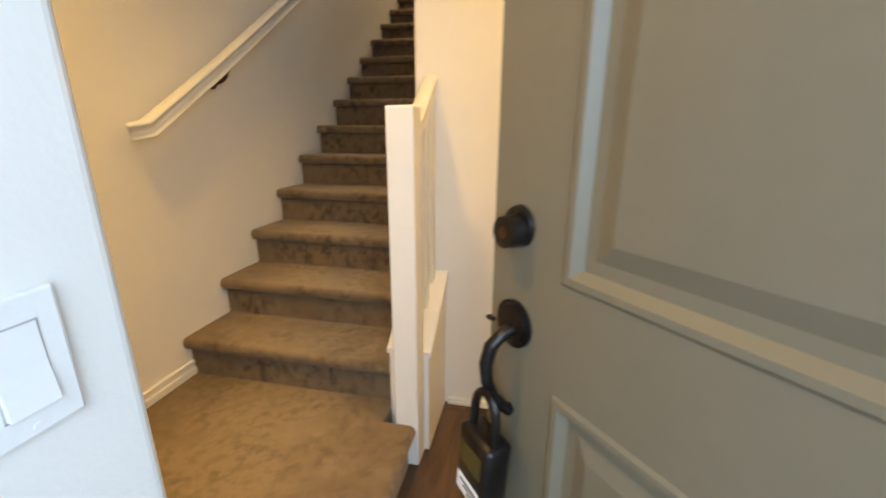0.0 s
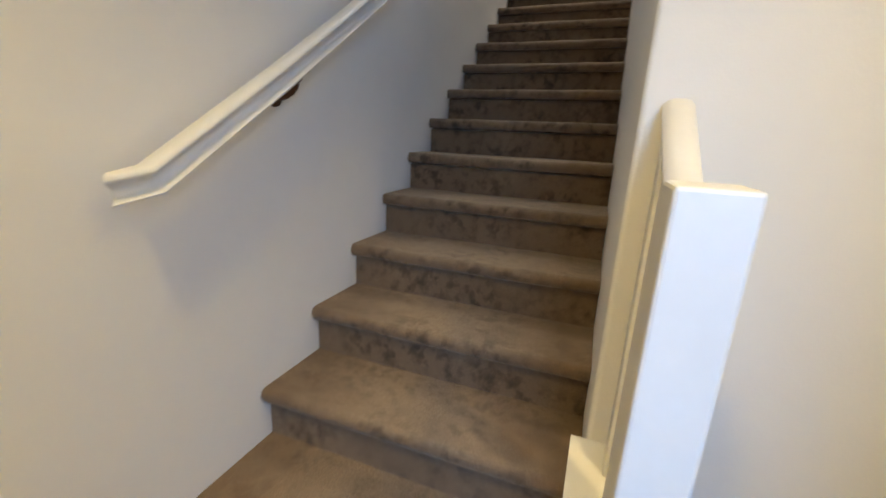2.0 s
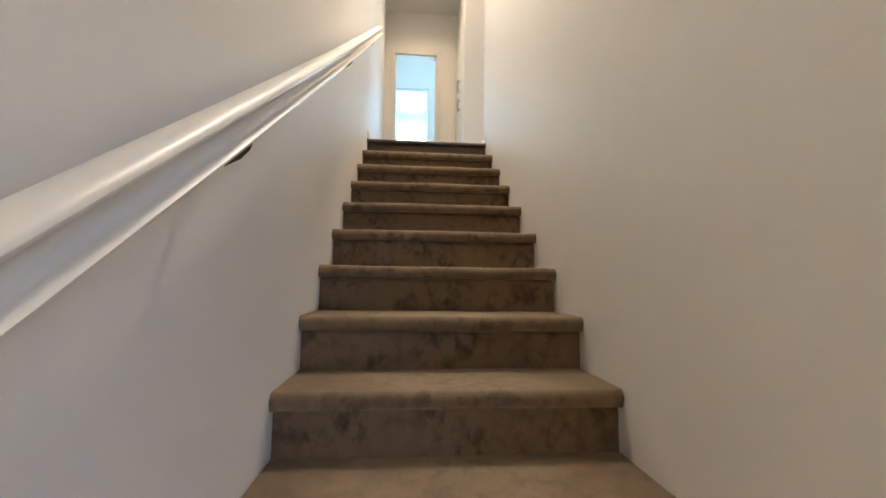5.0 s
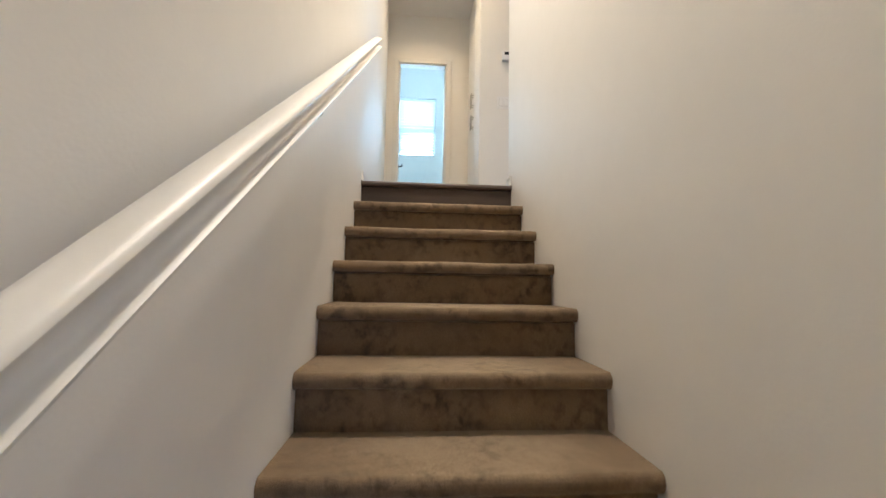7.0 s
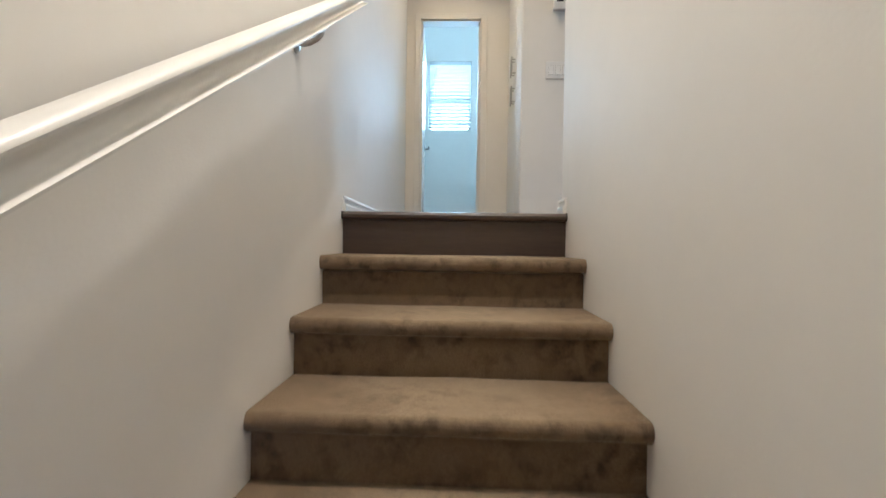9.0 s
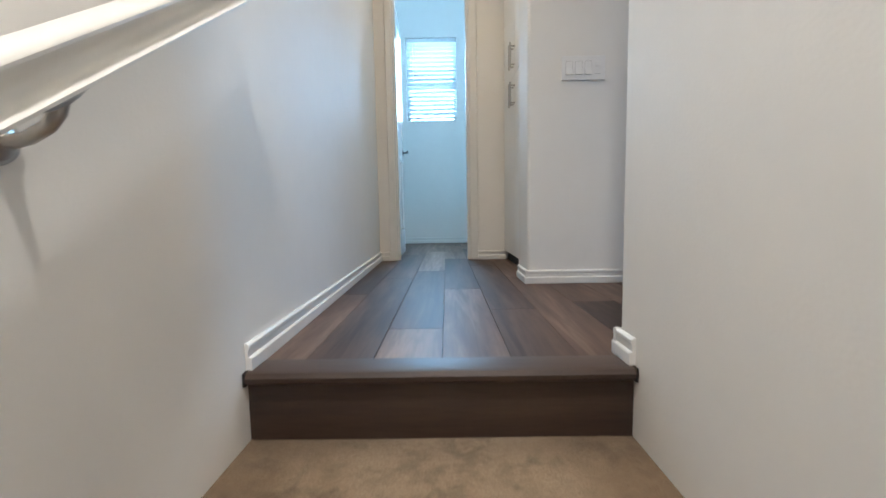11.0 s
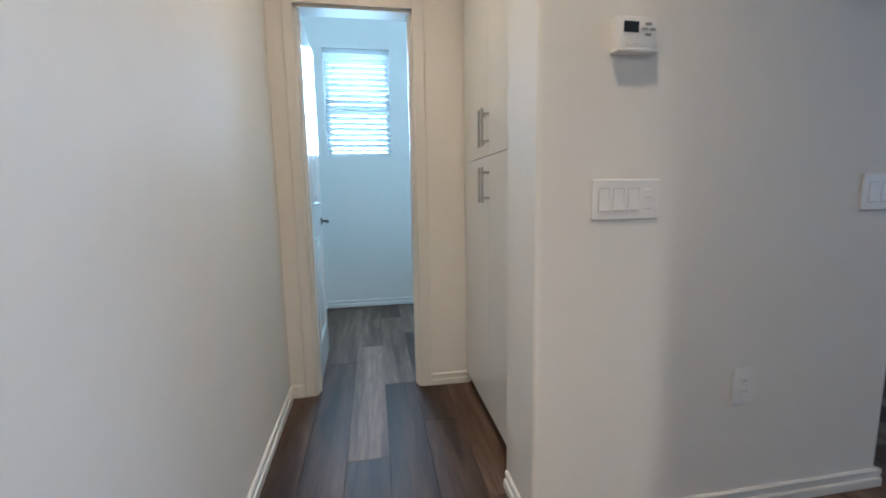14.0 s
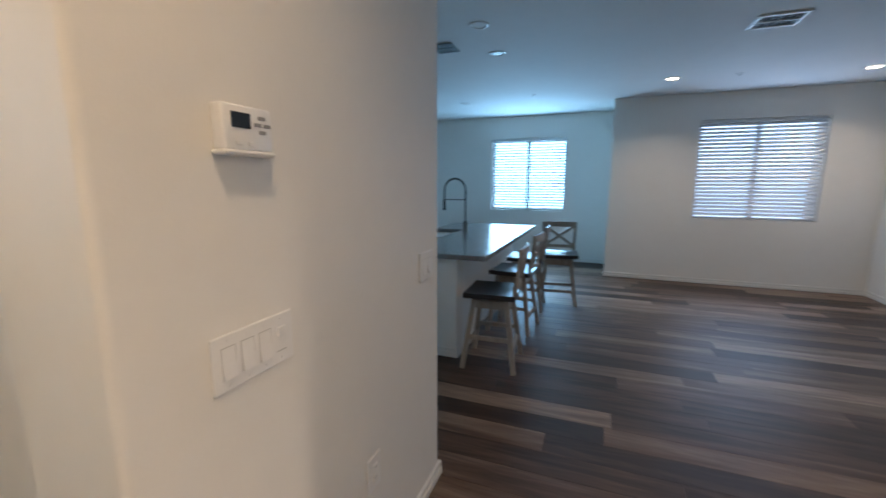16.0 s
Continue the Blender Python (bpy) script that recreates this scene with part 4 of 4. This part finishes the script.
# ---- windows and blinds ----
def window(name, axis, at, a0, a1, z0, z1, split, label):
    """Frame, sashes and panes in the outer half of an opening; split: 'v' two side by side, 'h' one above the other."""
    w = thing(name, None, None, label, "window", kind="structure")
    f, d0, d1 = 0.045, 0.09, 0.15

    def blk(u0, u1, v0, v1, e0, e1, bevel=0.003):
        return B(at + e0, at + e1, u0, u1, v0, v1, bevel=bevel) if axis == "x" else B(u0, u1, at + e0, at + e1, v0, v1, bevel=bevel)

    for u0, u1, v0, v1 in ((a0, a0 + f, z0, z1), (a1 - f, a1, z0, z1), (a0 + f, a1 - f, z0, z0 + f), (a0 + f, a1 - f, z1 - f, z1)):
        part("window_frame", blk(u0, u1, v0, v1, d0, d1), M_TRIM, w)
    if split == "v":
        m = (a0 + a1) / 2
        part("mullion", blk(m - 0.03, m + 0.03, z0 + f, z1 - f, d0, d1), M_TRIM, w)
        cells = ((a0 + f, m - 0.03, z0 + f, z1 - f), (m + 0.03, a1 - f, z0 + f, z1 - f))
    else:
        m = z0 + (z1 - z0) * 0.46
        part("meeting_rail", blk(a0 + f, a1 - f, m - 0.025, m + 0.025, d0, d1), M_TRIM, w)
        cells = ((a0 + f, a1 - f, z0 + f, m - 0.025), (a0 + f, a1 - f, m + 0.025, z1 - f))
    for u0, u1, v0, v1 in cells:
        g = part("pane", blk(u0, u1, v0, v1, 0.118, 0.122, bevel=0), M_GLASS, w)
        g.visible_shadow = False
    part("window_sill", blk(a0 + 0.001, a1 - 0.001, z0 - 0.0, z0 + 0.012, 0.002, 0.089), M_TRIM, w)
    return w


def blind(axis, at, a0, a1, z0, z1, tilt, label, pitch=0.053):
    """A horizontal blind just inside the opening: head rail, slats on ladder cords, bottom rail."""
    t = thing("window_blind", None, None, label, "blind", group="window blinds")
    wd = 0.060
    L = a1 - a0 - 0.016
    hr = part("head_rail", B(-0.028, 0.028, -L / 2, L / 2, -0.045, 0.0, bevel=0.003), M_SLAT, t)
    n = int((z1 - z0 - 0.09) / pitch)
    bm = bmesh.new()
    up, dn = [], []
    for i in range(6):
        s = -1 + 2 * i / 5
        y = 0.0035 * (1 - s * s)
        up.append((s * wd / 2, y + 0.0013))
        dn.append((s * wd / 2, y - 0.0013))
    prism(bm, up + dn[::-1], -L / 2, L / 2, "y")
    me = finish(bm, "slat", M_SLAT)
    rr = random.Random(7)
    for i in range(n):
        s = new("slat", me)
        s.parent = t
        s.location = (0, 0, -0.066 - pitch * i)
        s.rotation_euler = (0, radians(tilt + rr.uniform(-0.8, 0.8)), radians(rr.uniform(-0.04, 0.04)))
    zb = -0.066 - pitch * n + 0.012
    part("bottom_rail", B(-0.026, 0.026, -L / 2, L / 2, zb - 0.018, zb, bevel=0.004), M_SLAT, t)
    bm = bmesh.new()
    for y in (-L / 2 + 0.12, L / 2 - 0.12) if L < 1 else (-L / 2 + 0.14, 0, L / 2 - 0.14):
        for x in (-0.027, 0.027):
            tube(bm, [(x, y, -0.04), (x, y, zb)], 0.0011, 5)
    part("cords", bm, M_SLAT, t)
    bm = bmesh.new()
    tube(bm, [(-0.040, L / 2 - 0.08, -0.03), (-0.040, L / 2 - 0.08, -0.55)], 0.004, 6)
    part("wand", bm, M_SLAT, t)
    t.matrix_world = Matrix.Translation((at + 0.042, (a0 + a1) / 2, z1 - 0.002)) if axis == "x" else Matrix.Translation(((a0 + a1) / 2, at + 0.042, z1 - 0.002)) @ Matrix.Rotation(radians(90), 4, "Z")
    return t


window("window_bedroom", "y", Y_BACK, *BW, "h", "white framed bedroom window")
window("window_kitchen", "x", X_KIT, *KW, "v", "white framed kitchen window")
window("window_living", "x", X_LIV, *LW, "v", "white framed living room window")
blind("y", Y_BACK, *BW, TILT_B, "white horizontal blind over the bedroom window")
blind("x", X_KIT, *KW, TILT_K, "white horizontal blind over the kitchen window")
blind("x", X_LIV, *LW, TILT_L, "white horizontal blind over the living room window")

# ---- kitchen island ----
G = F + 0.91
M_QUARTZ = material("grey_quartz", (0.24, 0.235, 0.23), 0.2, second=(0.18, 0.175, 0.17), scale=40, coat=0.15)
IX0, IX1, IY0, IY1 = 3.69, 6.33, 5.258, 6.42
island = thing("kitchen_island", None, None, "white kitchen island with a painted end wall", "island")
part("end_wall", B(IX0 + 0.04, IX0 + 0.20, 5.51, 6.38, F, G - 0.045, bevel=0.006), M_WALL, island)
part("back_panel", B(IX0 + 0.2, IX1 - 0.06, 5.55, 5.57, F, G - 0.045), M_CAB, island)
part("cabinet_body", B(IX0 + 0.2, IX1 - 0.06, 5.571, 6.36, F, G - 0.045), M_CAB, island)
bm = bmesh.new()
box(bm, IX0 + 0.026, IX0 + 0.039, 5.498, 6.38, F, F + 0.05, bevel=0.002)
box(bm, IX0 + 0.030, IX0 + 0.039, 5.502, 6.38, F + 0.05, F + 0.08, bevel=0.002)
box(bm, IX0 + 0.026, IX0 + 0.2, 5.496, 5.509, F, F + 0.05, bevel=0.002)
box(bm, IX0 + 0.030, IX0 + 0.2, 5.500, 5.509, F + 0.05, F + 0.08, bevel=0.002)
part("plinth_board", bm, M_TRIM, island)
SX0, SX1, SY0, SY1 = 4.70, 5.47, 6.03, 6.35
bm = bmesh.new()
for (a, b, c, d) in ((IX0, SX0, IY0, IY1), (SX1, IX1, IY0, IY1), (SX0, SX1, IY0, SY0), (SX0, SX1, SY1, IY1)):
    box(bm, a, b, c, d, G - 0.042, G)
bmesh.ops.remove_doubles(bm, verts=bm.verts, dist=0.0005)
thing("island_worktop", bm, M_QUARTZ, "polished grey quartz worktop on the island", "worktop")
M_SINK = material("dark_sink", (0.02, 0.02, 0.022), 0.3)
bm = bmesh.new()
box(bm, SX0 - 0.01, SX1 + 0.01, SY0 - 0.01, SY0, G - 0.25, G - 0.043)
box(bm, SX0 - 0.01, SX1 + 0.01, SY1, SY1 + 0.01, G - 0.25, G - 0.043)
box(bm, SX0 - 0.01, SX0, SY0, SY1, G - 0.25, G - 0.043)
box(bm, SX1, SX1 + 0.01, SY0, SY1, G - 0.25, G - 0.043)
box(bm, SX0 - 0.01, SX1 + 0.01, SY0 - 0.01, SY1 + 0.01, G - 0.26, G - 0.251)
thing("kitchen_sink", bm, M_SINK, "dark undermount sink in the island worktop", "sink")

faucet = thing("kitchen_faucet", None, None, "steel spring-neck pull-down kitchen faucet", "faucet")
fx, fy = 5.33, 5.955
bm = bmesh.new()
disc(bm, (0, 0, 0), (0, 0, 1), 0.030, 0.012)
tube(bm, [(0, 0, 0.010), (0, 0, 0.11)], 0.025, 16)
body = part("body", bm, M_NICKEL, faucet, smooth=True)
bm = bmesh.new()
tube(bm, [(0, 0, 0.11), (0, 0, 0.33)], 0.011, 12)
part("stem", bm, M_NICKEL, faucet, smooth=True)
arch = [(0, 0.125 - 0.125 * math.cos(a), 0.43 + 0.13 * math.sin(a)) for a in (math.pi * k / 24 for k in range(25))]
line = [(0, 0, 0.33 + 0.01 * k) for k in range(10)] + arch + [(0, 0.25, 0.43 - 0.012 * k) for k in range(1, 11)]
bm = bmesh.new()
tube(bm, line, 0.008, 8)
part("hose", bm, M_BLACK, faucet, smooth=True)
bm = bmesh.new()
pts = []
for i in range(len(line) - 1):
    p, q = Vector(line[i]), Vector(line[i + 1])
    d = (q - p).normalized()
    u = Vector((1, 0, 0))
    v = d.cross(u)
    for k in range(6):
        a = 2 * math.pi * k / 6
        pts.append(p + (q - p) * k / 6 + (u * math.cos(a) + v * math.sin(a)) * 0.0125)
tube(bm, pts, 0.0028, 5)
part("spring", bm, M_NICKEL, faucet, smooth=True)
bm = bmesh.new()
tube(bm, [(0, 0, 0.335), (0, 0.24, 0.335)], 0.006, 8)
tube(bm, [(0, 0.25, 0.31), (0, 0.25, 0.335)], 0.018, 12)
part("holder_arm", bm, M_NICKEL, faucet, smooth=True)
bm = bmesh.new()
tube(bm, [(0, 0.25, 0.32), (0, 0.25, 0.27), (0, 0.25, 0.22)], [0.014, 0.016, 0.020], 14)
part("spray_head", bm, M_BLACK, faucet, smooth=True)
bm = bmesh.new()
tube(bm, [(0, 0, 0.07), (0, -0.055, 0.07)], 0.013, 12)
tube(bm, [(0, -0.05, 0.07), (0, -0.062, 0.12)], 0.006, 8)
part("lever", bm, M_STEEL, faucet, smooth=True)
faucet.matrix_world = Matrix.Translation((fx, fy, G)) @ Matrix.Diagonal((1.1, 1.1, 1.14, 1))


# ---- counter stools ----
M_GREYWOOD = material("greywashed_wood", (0.36, 0.31, 0.255), 0.6, second=(0.26, 0.215, 0.175), scale=8, stretch=(3, 3, 0.5), bump=0.2, bump_scale=60)
M_SEAT = material("dark_seat", (0.016, 0.014, 0.014), 0.28, second=(0.026, 0.022, 0.021), scale=14, bump=0.08, bump_scale=90)


def bar(bm, p, q, w, d, up=(0, 0, 1)):
    """A square bar from p to q, w across and d deep."""
    p, q = Vector(p), Vector(q)
    t = (q - p).normalized()
    u = Vector(up) if abs(t.dot(Vector(up))) < 0.95 else Vector((1, 0, 0))
    a = t.cross(u).normalized() * w / 2
    b = t.cross(a).normalized() * d / 2
    A = [bm.verts.new(p + s * a + r * b) for s, r in ((-1, -1), (1, -1), (1, 1), (-1, 1))]
    C = [bm.verts.new(q + s * a + r * b) for s, r in ((-1, -1), (1, -1), (1, 1), (-1, 1))]
    bm.faces.new(A[::-1])
    bm.faces.new(C)
    for j in range(4):
        bm.faces.new((A[j], A[(j + 1) % 4], C[(j + 1) % 4], C[j]))
    return bm


def make_stool():
    """Counter stool: dark saddle seat, splayed legs, X-shaped back on the -y side."""
    t = thing("counter_stool", None, None, "greywashed wooden counter stool with dark seat and X-shaped back", "stool", group="stools at the kitchen island")
    bm = bmesh.new()
    n = 10
    rows = []
    for i in range(n + 1):
        u = -1 + 2 * i / n
        rows.append([bm.verts.new((u * 0.225, v * 0.205, 0.635 - 0.012 * (1 - u * u) * (1 - v * v * 0.5))) for v in (-1 + 2 * j / n for j in range(n + 1))])
    for i in range(n):
        for j in range(n):
            bm.faces.new((rows[i][j], rows[i + 1][j], rows[i + 1][j + 1], rows[i][j + 1]))
    ext = bmesh.ops.extrude_face_region(bm, geom=bm.faces[:])
    bmesh.ops.translate(bm, verts=[v for v in ext["geom"] if isinstance(v, bmesh.types.BMVert)], vec=(0, 0, -0.042))
    part("seat", bm, M_SEAT, t, "dark padded saddle seat", smooth=True)
    part("swivel_plate", B(-0.12, 0.12, -0.12, 0.12, 0.565, 0.592, bevel=0.004), M_GREYWOOD, t)
    for sx in (-1, 1):
        for sy in (-1, 1):
            part("leg", bar(bmesh.new(), (sx * 0.140, sy * 0.130, 0.575), (sx * 0.215, sy * 0.210, 0.0), 0.036, 0.036, (1, 0, 0)), M_GREYWOOD, t)
    for s in (-1, 1):
        part("apron", B(-0.15, 0.15, s * 0.130 - 0.012, s * 0.130 + 0.012, 0.50, 0.564), M_GREYWOOD, t)
        part("apron", B(s * 0.142 - 0.012, s * 0.142 + 0.012, -0.117, 0.117, 0.50, 0.564), M_GREYWOOD, t)
        k = 0.215 - 0.075 * 0.18 / 0.575
        part("foot_rail", bar(bmesh.new(), (-k, s * (k - 0.008), 0.18), (k, s * (k - 0.008), 0.18), 0.022, 0.034), M_GREYWOOD, t)
        k = 0.215 - 0.075 * 0.26 / 0.575
        part("foot_rail", bar(bmesh.new(), (s * k, -k + 0.008, 0.26), (s * k, k - 0.008, 0.26), 0.022, 0.034), M_GREYWOOD, t)
    for s in (-1, 1):
        part("back_post", bar(bmesh.new(), (s * 0.185, -0.190, 0.60), (s * 0.200, -0.245, 0.985), 0.034, 0.026, (0, 1, 0)), M_GREYWOOD, t)
    bm = bmesh.new()
    pts = []
    for i in range(9):
        u = -1 + i / 4
        pts.append((u * 0.215, -0.246 - 0.022 * (1 - u * u)))
    for (z0, z1, off) in ((0.935, 1.000, 0.0),):
        prism(bm, [(x, y) for x, y in pts] + [(x, y + 0.024) for x, y in pts[::-1]], z0, z1, "z")
    part("top_rail", bm, M_GREYWOOD, t)
    bm = bmesh.new()
    prism(bm, [(x * 0.88, y + 0.045) for x, y in pts] + [(x * 0.88, y + 0.066) for x, y in pts[::-1]], 0.668, 0.706, "z")
    part("lower_rail", bm, M_GREYWOOD, t)
    for s in (-1, 1):
        part("cross_bar", bar(bmesh.new(), (-s * 0.170, -0.204, 0.700), (s * 0.180, -0.240, 0.940), 0.034, 0.018, (0, 1, 0)), M_GREYWOOD, t)
    return t


stool = make_stool()
stool.matrix_world = pose(3.785, 5.205, F, 0, 0, 3)
copy_thing(stool, pose(4.67, 5.205, F, 0, 0, -4))
copy_thing(stool, pose(5.45, 5.215, F, 0, 0, 2))
end_stool = copy_thing(stool, pose(5.82, 4.87, F, 0, 0, 97))
tagged(end_stool, "greywashed wooden counter stool turned away from the island")

# ---- ceiling fittings ----
M_GLOW = material("lamp_glow", (1.0, 0.90, 0.76), 0.5, emit=14)


def downlight(x, y, z, lit, label):
    t = thing("downlight", None, None, label, "ceiling light", group="recessed ceiling lights")
    bm = bmesh.new()
    ring = []
    for r, dz in ((0.085, 0), (0.083, -0.006), (0.068, -0.009), (0.060, -0.004), (0.060, 0.0)):
        ring.append([bm.verts.new((r * math.cos(a), r * math.sin(a), dz)) for a in (2 * math.pi * k / 32 for k in range(32))])
    for a, b in zip(ring, ring[1:]):
        for k in range(32):
            bm.faces.new((a[k], a[(k + 1) % 32], b[(k + 1) % 32], b[k]))
    part("trim_ring", bm, M_PLASTIC, t, smooth=True)
    bm = bmesh.new()
    disc(bm, (0, 0, -0.0005), (0, 0, -1), 0.059, 0.0025)
    part("lens", bm, M_GLOW if lit else M_PLASTIC, t, "glowing lens" if lit else "")
    t.location = (x, y, z)
    return t


# the fitting at (2.95, 3.25) is unseen, added to go with its lamp
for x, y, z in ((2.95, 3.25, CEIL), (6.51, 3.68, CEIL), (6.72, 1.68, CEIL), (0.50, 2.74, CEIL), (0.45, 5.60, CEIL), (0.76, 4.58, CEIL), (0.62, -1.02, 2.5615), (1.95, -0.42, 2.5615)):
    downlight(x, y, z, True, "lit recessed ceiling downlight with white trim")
for x, y in ((4.02, 5.44), (4.80, 5.47), (7.16, 6.57)):
    downlight(x, y, CEIL, False, "unlit recessed ceiling downlight with white trim")
for x, y in ((6.86, 5.415), (6.52, 2.98)):
    s = thing("sprinkler_head", None, None, "small white ceiling sprinkler cover", "sprinkler")
    bm = bmesh.new()
    disc(bm, (0, 0, 0), (0, 0, -1), 0.042, 0.006, 20, 0.038)
    part("cover", bm, M_PLASTIC, s)
    bm = bmesh.new()
    disc(bm, (0, 0, -0.006), (0, 0, -1), 0.010, 0.020, 12)
    part("nozzle", bm, M_STEEL, s)
    s.location = (x, y, CEIL)


M_VENT = material("dark_grey_metal", (0.10, 0.10, 0.105), 0.5, second=(0.08, 0.08, 0.085), scale=12)


def ceiling_vent(x0, x1, y0, y1, label, mat):
    t = thing("ceiling_vent", None, None, label, "vent", group="ceiling vents")
    w, d = x1 - x0, y1 - y0
    part("backing", B(0.02, w - 0.02, 0.02, d - 0.02, -0.004, -0.001), M_DARK, t)
    for a, b, c, e in ((0, 0.025, 0, d), (w - 0.025, w, 0, d), (0.025, w - 0.025, 0, 0.025), (0.025, w - 0.025, d - 0.025, d), (w / 2 - 0.006, w / 2 + 0.006, 0.025, d - 0.025)):
        part("frame", B(a, b, c, e, -0.012, -0.0005, bevel=0.002), mat, t)
    n = 5
    for k in range(n):
        y = 0.03 + (d - 0.06) * (k + 0.5) / n
        part("slat", bar(bmesh.new(), (0.026, y, -0.009), (w - 0.026, y, -0.009), 0.007, 0.002, (0, 0.6, 1)), mat, t)
    t.location = (x0, y0, CEIL)
    return t


ceiling_vent(4.60, 4.91, 3.03, 3.365, "white louvred ceiling air vent", M_PLASTIC)
ceiling_vent(4.32, 4.58, 5.79, 6.00, "small dark louvred ceiling air vent over the island", M_VENT)

# ---- neighbouring house, seen through the blinds ----
house = thing("neighbouring_house", None, None, "pale stucco house across the yard behind the blinds", "house")
part("wall", B(15.0, 23.0, 4.2, 16.0, LOW - 0.06, 5.45), M_STUCCO, house)
M_TILE = material("roof_tile", (0.22, 0.12, 0.08), 0.8, second=(0.16, 0.09, 0.06), scale=3, bump=0.4, bump_scale=20)
rb = bmesh.new()
prism(rb, [(14.6, 5.45), (19.0, 7.0), (23.4, 5.45), (23.4, 5.35), (14.6, 5.35)], 3.8, 16.4, "y")
part("roof", rb, M_TILE, house)
for wy in (6.2, 9.4, 12.6):
    wz = 3.2
    w = part("window", B(14.97, 15.02, wy, wy + 1.3, wz, wz + 1.2, bevel=0.01), M_TRIM, house)
    part("pane", B(14.955, 14.969, wy + 0.07, wy + 1.23, wz + 0.07, wz + 1.13), M_LCD, w)

# ---- planks, last ----
HALL_JOINTS = (4.895, 5.37, 4.29, 5.00, 4.55, 5.35)      # one end joint in each row of the hall
HALL_TONES = {(0, -1): 0.66, (0, 0): 0.25, (1, -1): 0.34, (1, 0): 0.30, (1, 1): 0.55, (2, -1): 0.62, (2, 0): 0.30, (2, 1): 0.88, (2, 2): 0.6,
              (3, -1): 0.58, (3, 0): 0.26, (3, 1): 0.78, (4, -1): 0.35, (4, 0): 0.30, (4, 1): 0.28, (5, -1): 0.45, (5, 0): 0.55}
lay_planks(floor_up, -0.06, X_CORNER + 0.1, Y_LAND + 0.075, Y_BACK, F, 0.122, HALL_JOINTS, HALL_TONES)
lay_planks(floor_up, -1.58, -0.06, Y_DOOR + 0.11, Y_BACK, F)
lay_planks(floor_up, X_CORNER + 0.1, X_LIV, Y_SOUTH, 6.5, F)
lay_planks(floor_up, X_LIV, X_KIT, Y_STEP - 0.12, 6.5, F)
lay_planks(floor_low, 1.08, 2.4, -1.36, Y_WALL + 0.01, LOW)
